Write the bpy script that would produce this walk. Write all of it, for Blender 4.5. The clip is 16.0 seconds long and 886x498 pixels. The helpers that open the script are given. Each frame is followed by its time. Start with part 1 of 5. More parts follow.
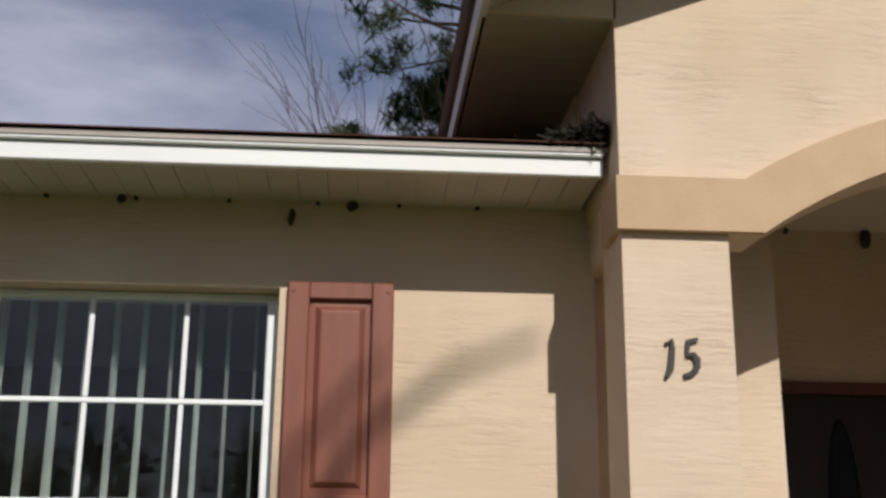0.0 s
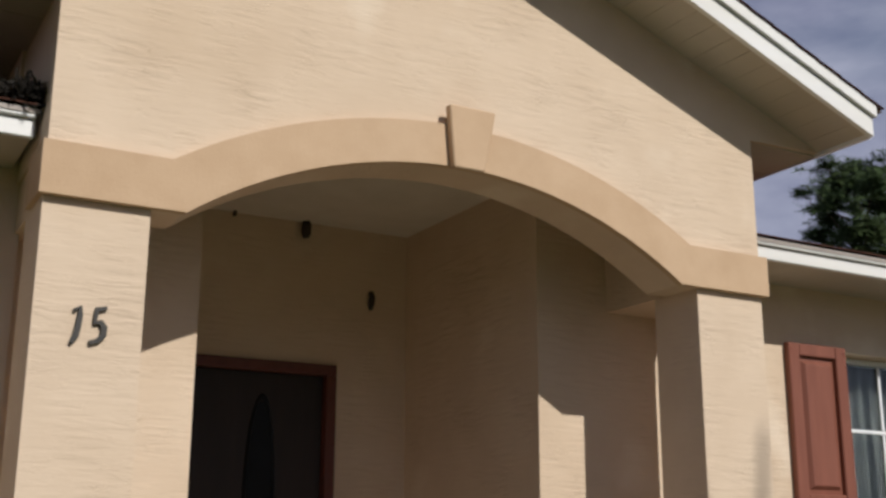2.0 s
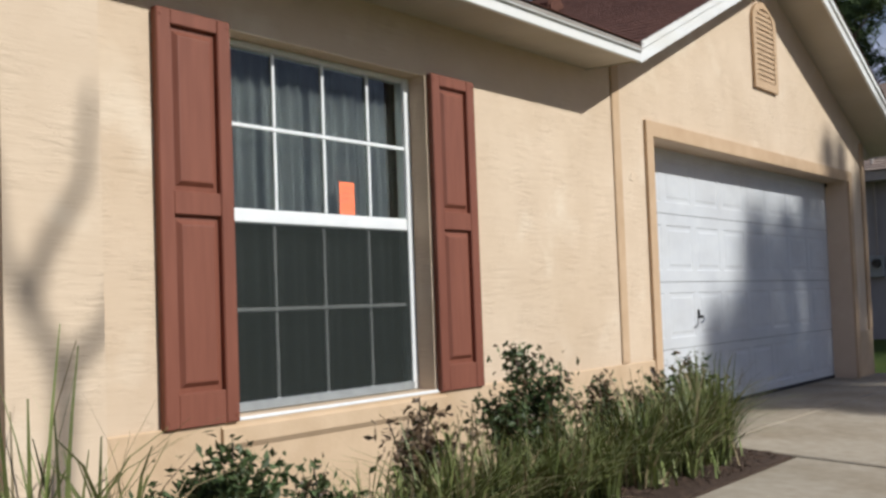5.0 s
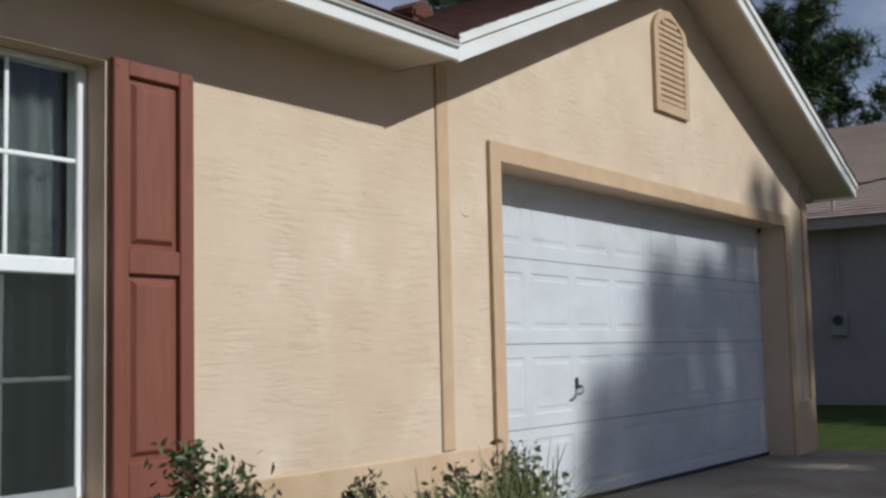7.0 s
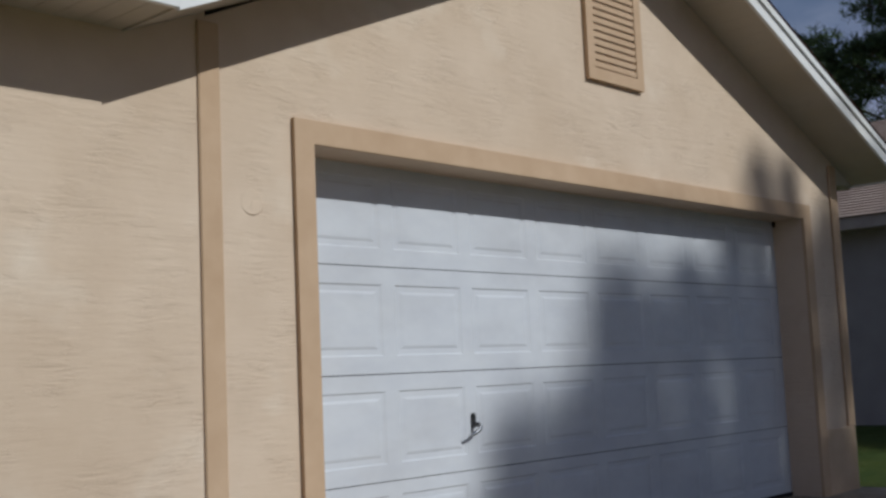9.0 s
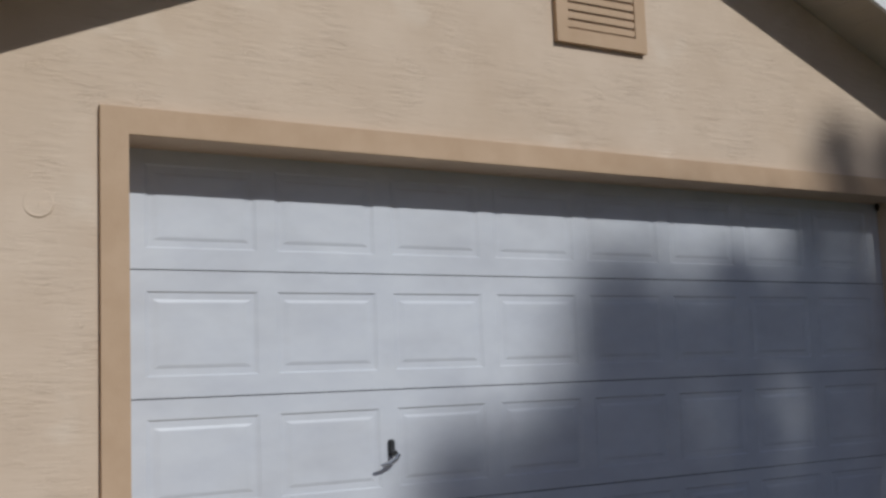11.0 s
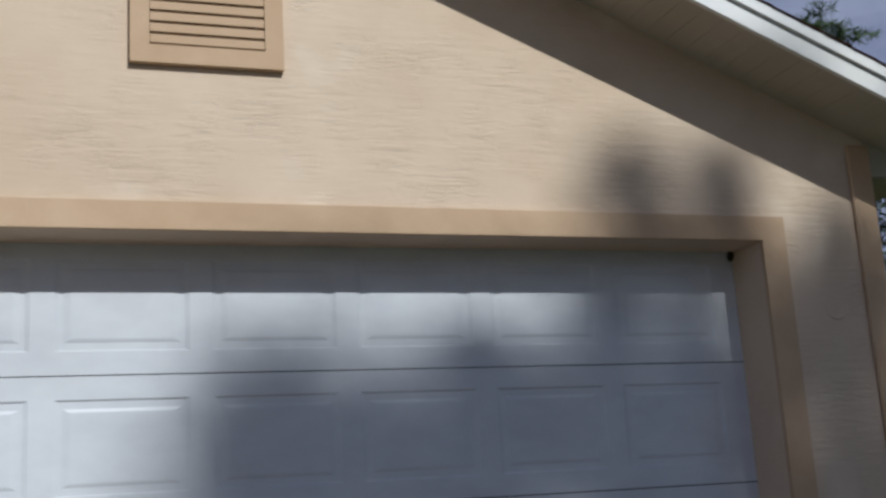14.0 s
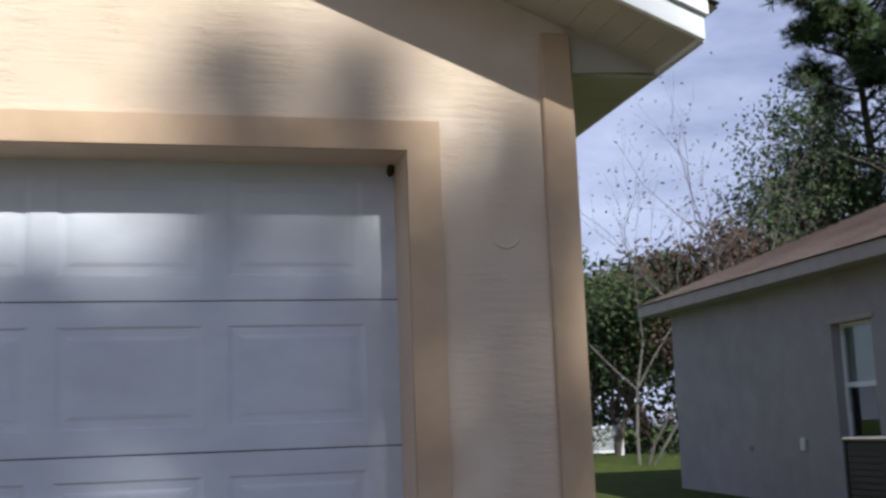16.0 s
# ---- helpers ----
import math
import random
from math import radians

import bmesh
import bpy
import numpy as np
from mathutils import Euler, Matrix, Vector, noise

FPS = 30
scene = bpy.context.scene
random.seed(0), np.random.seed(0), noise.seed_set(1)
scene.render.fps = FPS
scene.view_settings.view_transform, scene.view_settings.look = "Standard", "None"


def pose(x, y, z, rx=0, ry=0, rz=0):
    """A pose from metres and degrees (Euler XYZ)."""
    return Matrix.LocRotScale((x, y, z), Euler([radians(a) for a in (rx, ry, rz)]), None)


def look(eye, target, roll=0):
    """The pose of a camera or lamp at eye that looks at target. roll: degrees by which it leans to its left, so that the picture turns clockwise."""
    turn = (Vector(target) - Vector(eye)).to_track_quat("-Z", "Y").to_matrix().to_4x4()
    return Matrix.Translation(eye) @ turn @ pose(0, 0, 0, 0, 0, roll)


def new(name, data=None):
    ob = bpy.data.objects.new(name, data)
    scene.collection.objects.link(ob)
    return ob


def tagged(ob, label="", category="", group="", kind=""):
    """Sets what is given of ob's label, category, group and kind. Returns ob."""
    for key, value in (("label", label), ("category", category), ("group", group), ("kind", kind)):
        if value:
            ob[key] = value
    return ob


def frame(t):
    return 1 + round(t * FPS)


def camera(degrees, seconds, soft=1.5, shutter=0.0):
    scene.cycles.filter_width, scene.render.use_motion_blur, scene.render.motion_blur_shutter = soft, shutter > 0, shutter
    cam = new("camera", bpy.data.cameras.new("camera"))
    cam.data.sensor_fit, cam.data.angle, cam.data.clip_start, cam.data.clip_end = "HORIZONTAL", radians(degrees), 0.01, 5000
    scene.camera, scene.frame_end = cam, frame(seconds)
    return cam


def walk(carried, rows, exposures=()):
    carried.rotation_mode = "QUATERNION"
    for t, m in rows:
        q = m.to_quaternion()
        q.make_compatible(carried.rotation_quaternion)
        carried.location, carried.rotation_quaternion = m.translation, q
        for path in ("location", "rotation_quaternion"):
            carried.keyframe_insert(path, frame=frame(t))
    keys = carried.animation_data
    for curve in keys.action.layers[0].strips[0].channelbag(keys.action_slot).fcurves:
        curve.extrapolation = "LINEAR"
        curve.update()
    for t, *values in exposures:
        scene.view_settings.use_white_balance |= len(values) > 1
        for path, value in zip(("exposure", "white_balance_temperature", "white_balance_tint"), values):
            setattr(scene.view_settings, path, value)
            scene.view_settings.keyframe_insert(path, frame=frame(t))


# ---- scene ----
cam = camera(42.4, 16.0, soft=2.9)
PATH = [
    (0, (-0.01, -0.01, 1.241), (0.126, 1.911, 1.781), 0.5),
    (0.5, (0.054, -0.046, 1.291), (0.394, 1.837, 1.873), 0.6),
    (1, (0.123, -0.113, 1.314), (0.638, 1.722, 1.92), 0.8),
    (1.5, (0.155, -0.188, 1.266), (0.883, 1.581, 1.848), 0.2),
    (2, (0.188, -0.215, 1.216), (1.144, 1.47, 1.714), 0.2),
    (2.5, (0.29, -0.15, 1.134), (1.472, 1.414, 1.529), -0.7),
    (3, (0.406, -0.1, 1.041), (1.764, 1.338, 1.338), -1.8),
    (3.5, (0.483, -0.033, 1.006), (1.963, 1.298, 1.206), -1.9),
    (4, (0.696, 0.052, 0.953), (2.244, 1.311, 1.088), -2.0),
    (4.5, (1.015, 0.162, 0.945), (2.605, 1.37, 1.052), -1.8),
    (5, (1.412, 0.308, 0.948), (3.043, 1.461, 1.046), -2.1),
    (7.5, (4.083, 0.313, 1.027), (5.701, 1.47, 1.233), -1.5),
    (8, (4.615, 0.264, 1.007), (6.199, 1.466, 1.225), -2.7),
    (8.5, (5.165, 0.099, 1.071), (6.682, 1.386, 1.276), -2.0),
    (9, (5.728, -0.088, 1.061), (7.187, 1.263, 1.276), -2.5),
    (9.5, (6.208, -0.261, 1.118), (7.606, 1.157, 1.314), -1.9),
    (12, (8.829, -0.717, 1.065), (9.658, 1.088, 1.307), -2.5),
    (12.5, (9.332, -0.703, 1.147), (10.075, 1.142, 1.367), -2.1),
    (13, (9.94, -0.764, 1.072), (10.577, 1.11, 1.36), -2.1),
    (13.5, (10.428, -0.537, 1.046), (11.099, 1.307, 1.432), -2.9),
    (14, (11.078, -0.473, 1.054), (11.716, 1.372, 1.488), -3.5),
    (14.5, (11.615, -0.395, 1.102), (12.262, 1.451, 1.519), -3.1),
    (15, (12.17, -0.296, 1.115), (12.824, 1.554, 1.503), -3.3),
    (15.5, (12.709, -0.236, 1.123), (13.278, 1.649, 1.474), -2.1),
    (16, (13.242, -0.135, 1.104), (13.714, 1.782, 1.422), -2.1),
]
walk(cam, [(t, look(eye, target, roll)) for t, eye, target, roll in PATH],
     [(0, 0.0, 6100, 10), (2, -0.08, 6050, 10), (3, 0.2, 6120, 9), (4, 0.22, 6050, 9), (5, 0.15, 5900, 7), (7.5, -0.27, 5600, 6), (9, -0.54, 5550, 7), (12, -0.63, 5620, 9.5), (13, -0.55, 5650, 9.5),
      (14, -0.22, 5500, 6), (15, 0.3, 5450, 7.5), (16, 0.7, 5600, 8)])

# ---- world, sun, exposure ----
SUN_DIR = Vector((0.22, -1.0, 0.73)).normalized()
world = bpy.data.worlds.new("sky")
scene.world = world
world.use_nodes = True
wt = world.node_tree
wt.nodes.clear()


def node(tree, kind, **sets):
    n = tree.nodes.new(kind)
    for key, value in sets.items():
        n.inputs[key].default_value = value
    return n


def ramp(tree, stops, fac):
    n = tree.nodes.new("ShaderNodeValToRGB")
    el = n.color_ramp.elements
    while len(el) < len(stops):
        el.new(0.5)
    for e, (p, c) in zip(el, stops):
        e.position = p
        e.color = (*c, 1) if len(c) == 3 else c
    tree.links.new(fac, n.inputs["Fac"])
    return n.outputs["Color"]


def grey(v):
    return (v, v, v)


sky = wt.nodes.new("ShaderNodeTexSky")
sky.sky_type = "NISHITA"
sky.sun_disc = False
sky.sun_elevation = math.asin(SUN_DIR.z)
sky.sun_rotation = math.atan2(SUN_DIR.x, SUN_DIR.y)
sky.air_density, sky.dust_density, sky.ozone_density = 1.0, 0.6, 2.0
tc = wt.nodes.new("ShaderNodeTexCoord")
mp = wt.nodes.new("ShaderNodeMapping")
mp.inputs["Scale"].default_value = (1.0, 1.6, 3.4)
mp.inputs["Rotation"].default_value = (0.1, 0.25, 0.5)
wt.links.new(tc.outputs["Generated"], mp.inputs["Vector"])
cl = node(wt, "ShaderNodeTexNoise", Scale=1.7, Detail=7.0, Roughness=0.52, Distortion=0.35)
wt.links.new(mp.outputs["Vector"], cl.inputs["Vector"])
sep = wt.nodes.new("ShaderNodeSeparateXYZ")
wt.links.new(tc.outputs["Generated"], sep.inputs["Vector"])
low = wt.nodes.new("ShaderNodeMapRange")
for key, value in (("From Min", 0.12), ("From Max", 0.5), ("To Min", 0.21), ("To Max", -0.02)):
    low.inputs[key].default_value = value
wt.links.new(sep.outputs["Z"], low.inputs["Value"])
thick = wt.nodes.new("ShaderNodeMath")
wt.links.new(cl.outputs["Fac"], thick.inputs[0])
wt.links.new(low.outputs["Result"], thick.inputs[1])
cover = ramp(wt, [(0.38, grey(0.0)), (0.60, grey(0.9))], thick.outputs[0])
cl2 = node(wt, "ShaderNodeTexNoise", Scale=4.0, Detail=6.0, Roughness=0.55)
wt.links.new(mp.outputs["Vector"], cl2.inputs["Vector"])
cloud_col = ramp(wt, [(0.32, (4.2, 4.3, 6.0)), (0.68, (8.8, 8.7, 10.2))], cl2.outputs["Fac"])
mx = wt.nodes.new("ShaderNodeMix")
mx.data_type = "RGBA"
wt.links.new(cover, mx.inputs["Factor"])
wt.links.new(sky.outputs["Color"], mx.inputs["A"])
wt.links.new(cloud_col, mx.inputs["B"])
bg = node(wt, "ShaderNodeBackground", Strength=0.055)
wt.links.new(mx.outputs["Result"], bg.inputs["Color"])
wo = wt.nodes.new("ShaderNodeOutputWorld")
wt.links.new(bg.outputs["Background"], wo.inputs["Surface"])

sun_data = bpy.data.lights.new("sun", "SUN")
sun_data.energy = 4.1
sun_data.angle = radians(0.53)
sun_data.color = (1.0, 0.93, 0.82)
sun = new("sun", sun_data)
sun.matrix_world = look(SUN_DIR * 60, (0, 0, 0))


# ---- materials ----
def material(name, stops, rough=0.7, scale=6.0, stretch=(1, 1, 1), bump=0.0, bump_scale=60.0, bump_stretch=None, dist=0.01,
             metal=0.0, detail=5.0, spec=0.4, vary=0.0, stain=None, stain_scale=1.3, bump_stops=None, patchy=False):
    """A surface whose colour wanders over the stops at one scale, with a second, broader layer of stains and a fine relief."""
    m = bpy.data.materials.new(name)
    m.use_nodes = True
    t = m.node_tree
    b = t.nodes["Principled BSDF"]
    b.inputs["Roughness"].default_value = rough
    b.inputs["Metallic"].default_value = metal
    b.inputs["Specular IOR Level"].default_value = spec
    co = t.nodes.new("ShaderNodeTexCoord")
    geo = t.nodes.new("ShaderNodeNewGeometry")
    mp1 = node(t, "ShaderNodeMapping", Scale=stretch)
    t.links.new(geo.outputs["Position"], mp1.inputs["Vector"])
    n1 = node(t, "ShaderNodeTexNoise", Scale=scale, Detail=detail, Roughness=0.6)
    t.links.new(mp1.outputs["Vector"], n1.inputs["Vector"])
    col = ramp(t, stops, n1.outputs["Fac"])
    if stain:
        n2 = node(t, "ShaderNodeTexNoise", Scale=stain_scale, Detail=4.0, Roughness=0.6)
        t.links.new(mp1.outputs["Vector"], n2.inputs["Vector"])
        mask = ramp(t, [(0.42, grey(0)), (0.68, grey(1))], n2.outputs["Fac"])
        mm = t.nodes.new("ShaderNodeMix")
        mm.data_type, mm.blend_type = "RGBA", "MULTIPLY"
        mm.inputs["B"].default_value = (*stain, 1)
        t.links.new(mask, mm.inputs["Factor"])
        t.links.new(col, mm.inputs["A"])
        col = mm.outputs["Result"]
    if vary:
        oi = t.nodes.new("ShaderNodeObjectInfo")
        hs = t.nodes.new("ShaderNodeHueSaturation")
        mr = t.nodes.new("ShaderNodeMapRange")
        mr.inputs["To Min"].default_value, mr.inputs["To Max"].default_value = 1 - vary, 1 + vary
        t.links.new(oi.outputs["Random"], mr.inputs["Value"])
        t.links.new(mr.outputs["Result"], hs.inputs["Value"])
        t.links.new(col, hs.inputs["Color"])
        col = hs.outputs["Color"]
    t.links.new(col, b.inputs["Base Color"])
    if bump:
        mp2 = node(t, "ShaderNodeMapping", Scale=bump_stretch or stretch)
        t.links.new(geo.outputs["Position"], mp2.inputs["Vector"])
        n3 = node(t, "ShaderNodeTexNoise", Scale=bump_scale, Detail=5.0, Roughness=0.55)
        t.links.new(mp2.outputs["Vector"], n3.inputs["Vector"])
        height = n3.outputs["Fac"]
        if bump_stops:
            height = ramp(t, bump_stops, height)
        bp = node(t, "ShaderNodeBump", Strength=bump, Distance=dist)
        t.links.new(height, bp.inputs["Height"])
        if patchy:
            n4 = node(t, "ShaderNodeTexNoise", Scale=4.5, Detail=4.0, Roughness=0.6)
            t.links.new(geo.outputs["Position"], n4.inputs["Vector"])
            k = t.nodes.new("ShaderNodeMapRange")
            k.inputs["From Min"].default_value, k.inputs["From Max"].default_value = 0.42, 0.66
            k.inputs["To Min"].default_value, k.inputs["To Max"].default_value = 0.08, bump
            t.links.new(n4.outputs["Fac"], k.inputs["Value"])
            t.links.new(k.outputs["Result"], bp.inputs["Strength"])
        t.links.new(bp.outputs["Normal"], b.inputs["Normal"])
    return m


def island_vary(m, amount):
    """Lets each loose piece of a joined mesh take its own shade."""
    t = m.node_tree
    b = t.nodes["Principled BSDF"]
    src = b.inputs["Base Color"].links[0].from_socket
    geo = t.nodes.new("ShaderNodeNewGeometry")
    mr = t.nodes.new("ShaderNodeMapRange")
    mr.inputs["To Min"].default_value, mr.inputs["To Max"].default_value = 1 - amount, 1 + amount
    hs = t.nodes.new("ShaderNodeHueSaturation")
    t.links.new(geo.outputs["Random Per Island"], mr.inputs["Value"])
    t.links.new(mr.outputs["Result"], hs.inputs["Value"])
    t.links.new(src, hs.inputs["Color"])
    t.links.new(hs.outputs["Color"], b.inputs["Base Color"])
    return m


def touch_up(m, tint, scale):
    """Paler rolled-on patches of newer paint."""
    t = m.node_tree
    b = t.nodes["Principled BSDF"]
    src = b.inputs["Base Color"].links[0].from_socket
    geo = t.nodes.new("ShaderNodeNewGeometry")
    n = node(t, "ShaderNodeTexNoise", Scale=scale, Detail=3.0, Roughness=0.55)
    t.links.new(geo.outputs["Position"], n.inputs["Vector"])
    mask = ramp(t, [(0.60, grey(0)), (0.72, grey(0.55))], n.outputs["Fac"])
    mm = t.nodes.new("ShaderNodeMix")
    mm.data_type = "RGBA"
    mm.inputs["B"].default_value = (*tint, 1)
    t.links.new(mask, mm.inputs["Factor"])
    t.links.new(src, mm.inputs["A"])
    t.links.new(mm.outputs["Result"], b.inputs["Base Color"])
    return m


RIDGES = [(0.30, grey(0)), (0.47, grey(0.25)), (0.53, grey(0.75)), (0.56, grey(0.55)), (0.75, grey(1))]
M_STUCCO = material("cream_stucco", [(0.3, (0.60, 0.468, 0.342)), (0.7, (0.66, 0.525, 0.392))], 0.85, 3.0, bump=0.45, bump_scale=17.0,
                    bump_stretch=(0.42, 0.42, 2.8), dist=0.012, stain=(0.93, 0.91, 0.88), stain_scale=0.8, bump_stops=RIDGES, spec=0.2, patchy=True)
touch_up(M_STUCCO, (0.74, 0.63, 0.50), 1.9)
M_TRIM = material("tan_trim_stucco", [(0.3, (0.50, 0.350, 0.222)), (0.7, (0.56, 0.400, 0.262))], 0.85, 5.0, bump=0.25, bump_scale=90.0,
                  dist=0.004, stain=(0.93, 0.91, 0.88), spec=0.2)
M_BASE = material("tan_base_stucco", [(0.3, (0.54, 0.395, 0.26)), (0.7, (0.62, 0.465, 0.315))], 0.85, 5.0, bump=0.3, bump_scale=60.0,
                  dist=0.006, stain=(0.86, 0.82, 0.76), spec=0.2)
M_WHITE = material("white_fascia_paint", [(0.3, (0.72, 0.71, 0.69)), (0.7, (0.80, 0.79, 0.77))], 0.5, 8.0, stretch=(0.4, 1, 3), bump=0.1, bump_scale=40.0,
                   dist=0.003, stain=(0.90, 0.88, 0.84), stain_scale=2.0)
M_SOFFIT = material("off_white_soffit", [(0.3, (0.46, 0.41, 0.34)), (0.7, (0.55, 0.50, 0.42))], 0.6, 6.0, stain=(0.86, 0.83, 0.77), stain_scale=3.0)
M_SHINGLE = island_vary(material("brown_shingle", [(0.3, (0.095, 0.042, 0.031)), (0.7, (0.165, 0.078, 0.056))], 0.95, 14.0, bump=0.5, bump_scale=220.0,
                                 dist=0.006, stain=(0.8, 0.78, 0.76), spec=0.2), 0.07)
M_SHINGLE_N = island_vary(material("weathered_tan_shingle", [(0.3, (0.36, 0.275, 0.225)), (0.7, (0.46, 0.365, 0.305))], 0.95, 30.0, bump=0.4,
                                   bump_scale=200.0, dist=0.006, stain=(0.85, 0.83, 0.82), spec=0.2), 0.12)
M_ALU = material("grey_aluminium", [(0.3, (0.30, 0.32, 0.33)), (0.7, (0.38, 0.40, 0.41))], 0.45, 20.0, metal=0.3)
M_SHUTTER = material("red_brown_shutter_vinyl", [(0.3, (0.185, 0.061, 0.037)), (0.7, (0.225, 0.079, 0.049))], 0.55, 10.0, stretch=(3, 3, 0.3),
                     bump=0.2, bump_scale=60.0, bump_stretch=(4, 4, 0.2), dist=0.002, stain=(0.88, 0.86, 0.86))
M_VINYL = material("white_window_vinyl", [(0.3, (0.76, 0.77, 0.78)), (0.7, (0.84, 0.84, 0.84))], 0.35, 12.0)
M_STEEL = material("white_garage_steel", [(0.3, (0.57, 0.58, 0.61)), (0.7, (0.63, 0.64, 0.66))], 0.42, 4.0, stretch=(1, 1, 2), bump=0.12,
                   bump_scale=140.0, bump_stretch=(0.5, 0.5, 4), dist=0.002, stain=(0.93, 0.92, 0.91), stain_scale=1.5)
M_SEAL = material("black_rubber", [(0.3, grey(0.02)), (0.7, grey(0.035))], 0.8, 20.0)
M_METAL = material("dark_cast_metal", [(0.3, grey(0.05)), (0.7, grey(0.12))], 0.4, 30.0, metal=0.8)
M_CHROME = material("worn_chrome", [(0.3, grey(0.5)), (0.7, grey(0.65))], 0.25, 30.0, metal=1.0)
M_BLACK = material("black_iron", [(0.3, (0.02, 0.017, 0.014)), (0.7, (0.035, 0.03, 0.025))], 0.5, 30.0)
M_DOOR = material("dark_brown_entry_door", [(0.3, (0.020, 0.013, 0.011)), (0.7, (0.030, 0.019, 0.016))], 0.55, 8.0, stretch=(3, 3, 0.4), bump=0.15,
                  bump_scale=60.0, dist=0.002)
M_DARKGLASS = material("dark_door_glass", [(0.3, grey(0.006)), (0.7, grey(0.010))], 0.35, 5.0, spec=0.15)
M_DOORFRAME = material("red_brown_door_frame", [(0.3, (0.10, 0.030, 0.022)), (0.7, (0.13, 0.042, 0.03))], 0.5, 8.0, stretch=(3, 3, 0.4))
M_CONCRETE = material("driveway_concrete", [(0.3, (0.31, 0.265, 0.205)), (0.7, (0.39, 0.34, 0.27))], 0.9, 12.0, bump=0.4, bump_scale=150.0, dist=0.004,
                      stain=(0.72, 0.68, 0.62), stain_scale=1.1, spec=0.2)
M_MULCH = island_vary(material("bark_mulch", [(0.3, (0.055, 0.032, 0.02)), (0.7, (0.11, 0.065, 0.042))], 0.95, 40.0, bump=0.5, bump_scale=120.0, dist=0.01), 0.4)
M_SOIL = material("mulch_bed", [(0.3, (0.05, 0.03, 0.02)), (0.7, (0.10, 0.062, 0.042))], 0.95, 30.0, bump=0.9, bump_scale=70.0, dist=0.03)
M_LAWN = material("lawn", [(0.3, (0.045, 0.075, 0.018)), (0.7, (0.095, 0.125, 0.035))], 0.95, 5.0, bump=1.0, bump_scale=90.0, dist=0.03,
                  stain=(1.3, 1.05, 0.75), stain_scale=0.4, spec=0.1)
M_ASPHALT = material("asphalt", [(0.3, grey(0.04)), (0.7, grey(0.065))], 0.9, 60.0, bump=0.4, bump_scale=300.0, dist=0.004)
M_NWALL = material("grey_stucco", [(0.3, (0.33, 0.305, 0.305)), (0.7, (0.38, 0.355, 0.355))], 0.9, 3.0, bump=0.3, bump_scale=30.0, dist=0.006,
                   stain=(0.92, 0.91, 0.9), spec=0.2)
M_NTRIM = material("grey_tan_fascia", [(0.3, (0.34, 0.29, 0.26)), (0.7, (0.40, 0.35, 0.31))], 0.6, 6.0)
M_BARK = material("pine_bark", [(0.3, (0.055, 0.042, 0.034)), (0.7, (0.13, 0.10, 0.08))], 0.95, 14.0, stretch=(1, 1, 0.3), bump=0.8, bump_scale=20.0, dist=0.04)
M_BARK_GREY = material("pale_grey_bark", [(0.3, (0.08, 0.07, 0.062)), (0.7, (0.16, 0.14, 0.125))], 0.9, 10.0, stretch=(1, 1, 0.4), bump=0.5, bump_scale=25.0, dist=0.02)
M_NEEDLE = island_vary(material("pine_needles", [(0.3, (0.038, 0.064, 0.024)), (0.7, (0.085, 0.120, 0.042))], 0.8, 0.8, spec=0.2), 0.35)
M_LEAF = island_vary(material("shrub_leaves", [(0.3, (0.040, 0.070, 0.022)), (0.7, (0.085, 0.115, 0.040))], 0.5, 7.0, spec=0.4), 0.4)
M_LEAF_RED = island_vary(material("bronze_shrub_leaves", [(0.3, (0.075, 0.045, 0.028)), (0.7, (0.13, 0.085, 0.045))], 0.5, 7.0), 0.4)
M_BLADE = island_vary(material("grass_blades", [(0.3, (0.085, 0.112, 0.030)), (0.7, (0.215, 0.235, 0.080))], 0.55, 4.0), 0.45)
M_BLADE_DRY = island_vary(material("dry_grass_blades", [(0.3, (0.20, 0.15, 0.08)), (0.7, (0.33, 0.26, 0.15))], 0.7, 4.0), 0.4)
M_OAKLEAF = island_vary(material("oak_leaves", [(0.3, (0.028, 0.045, 0.018)), (0.7, (0.065, 0.085, 0.032))], 0.7, 0.6, spec=0.25), 0.45)
M_RUSTLEAF = island_vary(material("rust_leaves", [(0.3, (0.055, 0.036, 0.026)), (0.7, (0.095, 0.062, 0.044))], 0.7, 0.6, spec=0.25), 0.4)
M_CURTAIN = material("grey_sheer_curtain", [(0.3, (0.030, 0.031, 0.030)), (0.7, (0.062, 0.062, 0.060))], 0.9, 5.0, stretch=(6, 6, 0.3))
M_BLIND = material("white_blind_vinyl", [(0.3, (0.70, 0.70, 0.68)), (0.7, (0.78, 0.78, 0.76))], 0.5, 5.0)
M_ROOM = material("interior_paint", [(0.3, (0.22, 0.20, 0.17)), (0.7, (0.28, 0.26, 0.22))], 0.9, 3.0)
M_TAG = material("orange_notice_paper", [(0.3, (0.80, 0.13, 0.045)), (0.7, (0.86, 0.17, 0.06))], 0.7, 9.0)
M_NEST = material("mud_nest", [(0.3, (0.035, 0.024, 0.018)), (0.7, (0.07, 0.05, 0.035))], 0.95, 60.0, bump=0.8, bump_scale=120.0, dist=0.01)
M_PLASTIC = material("white_plastic", [(0.3, grey(0.62)), (0.7, grey(0.70))], 0.4, 20.0)
M_PORCHCEIL = material("porch_ceiling_paint", [(0.3, (0.62, 0.56, 0.46)), (0.7, (0.68, 0.62, 0.52))], 0.85, 6.0, bump=0.3, bump_scale=70.0, dist=0.006)


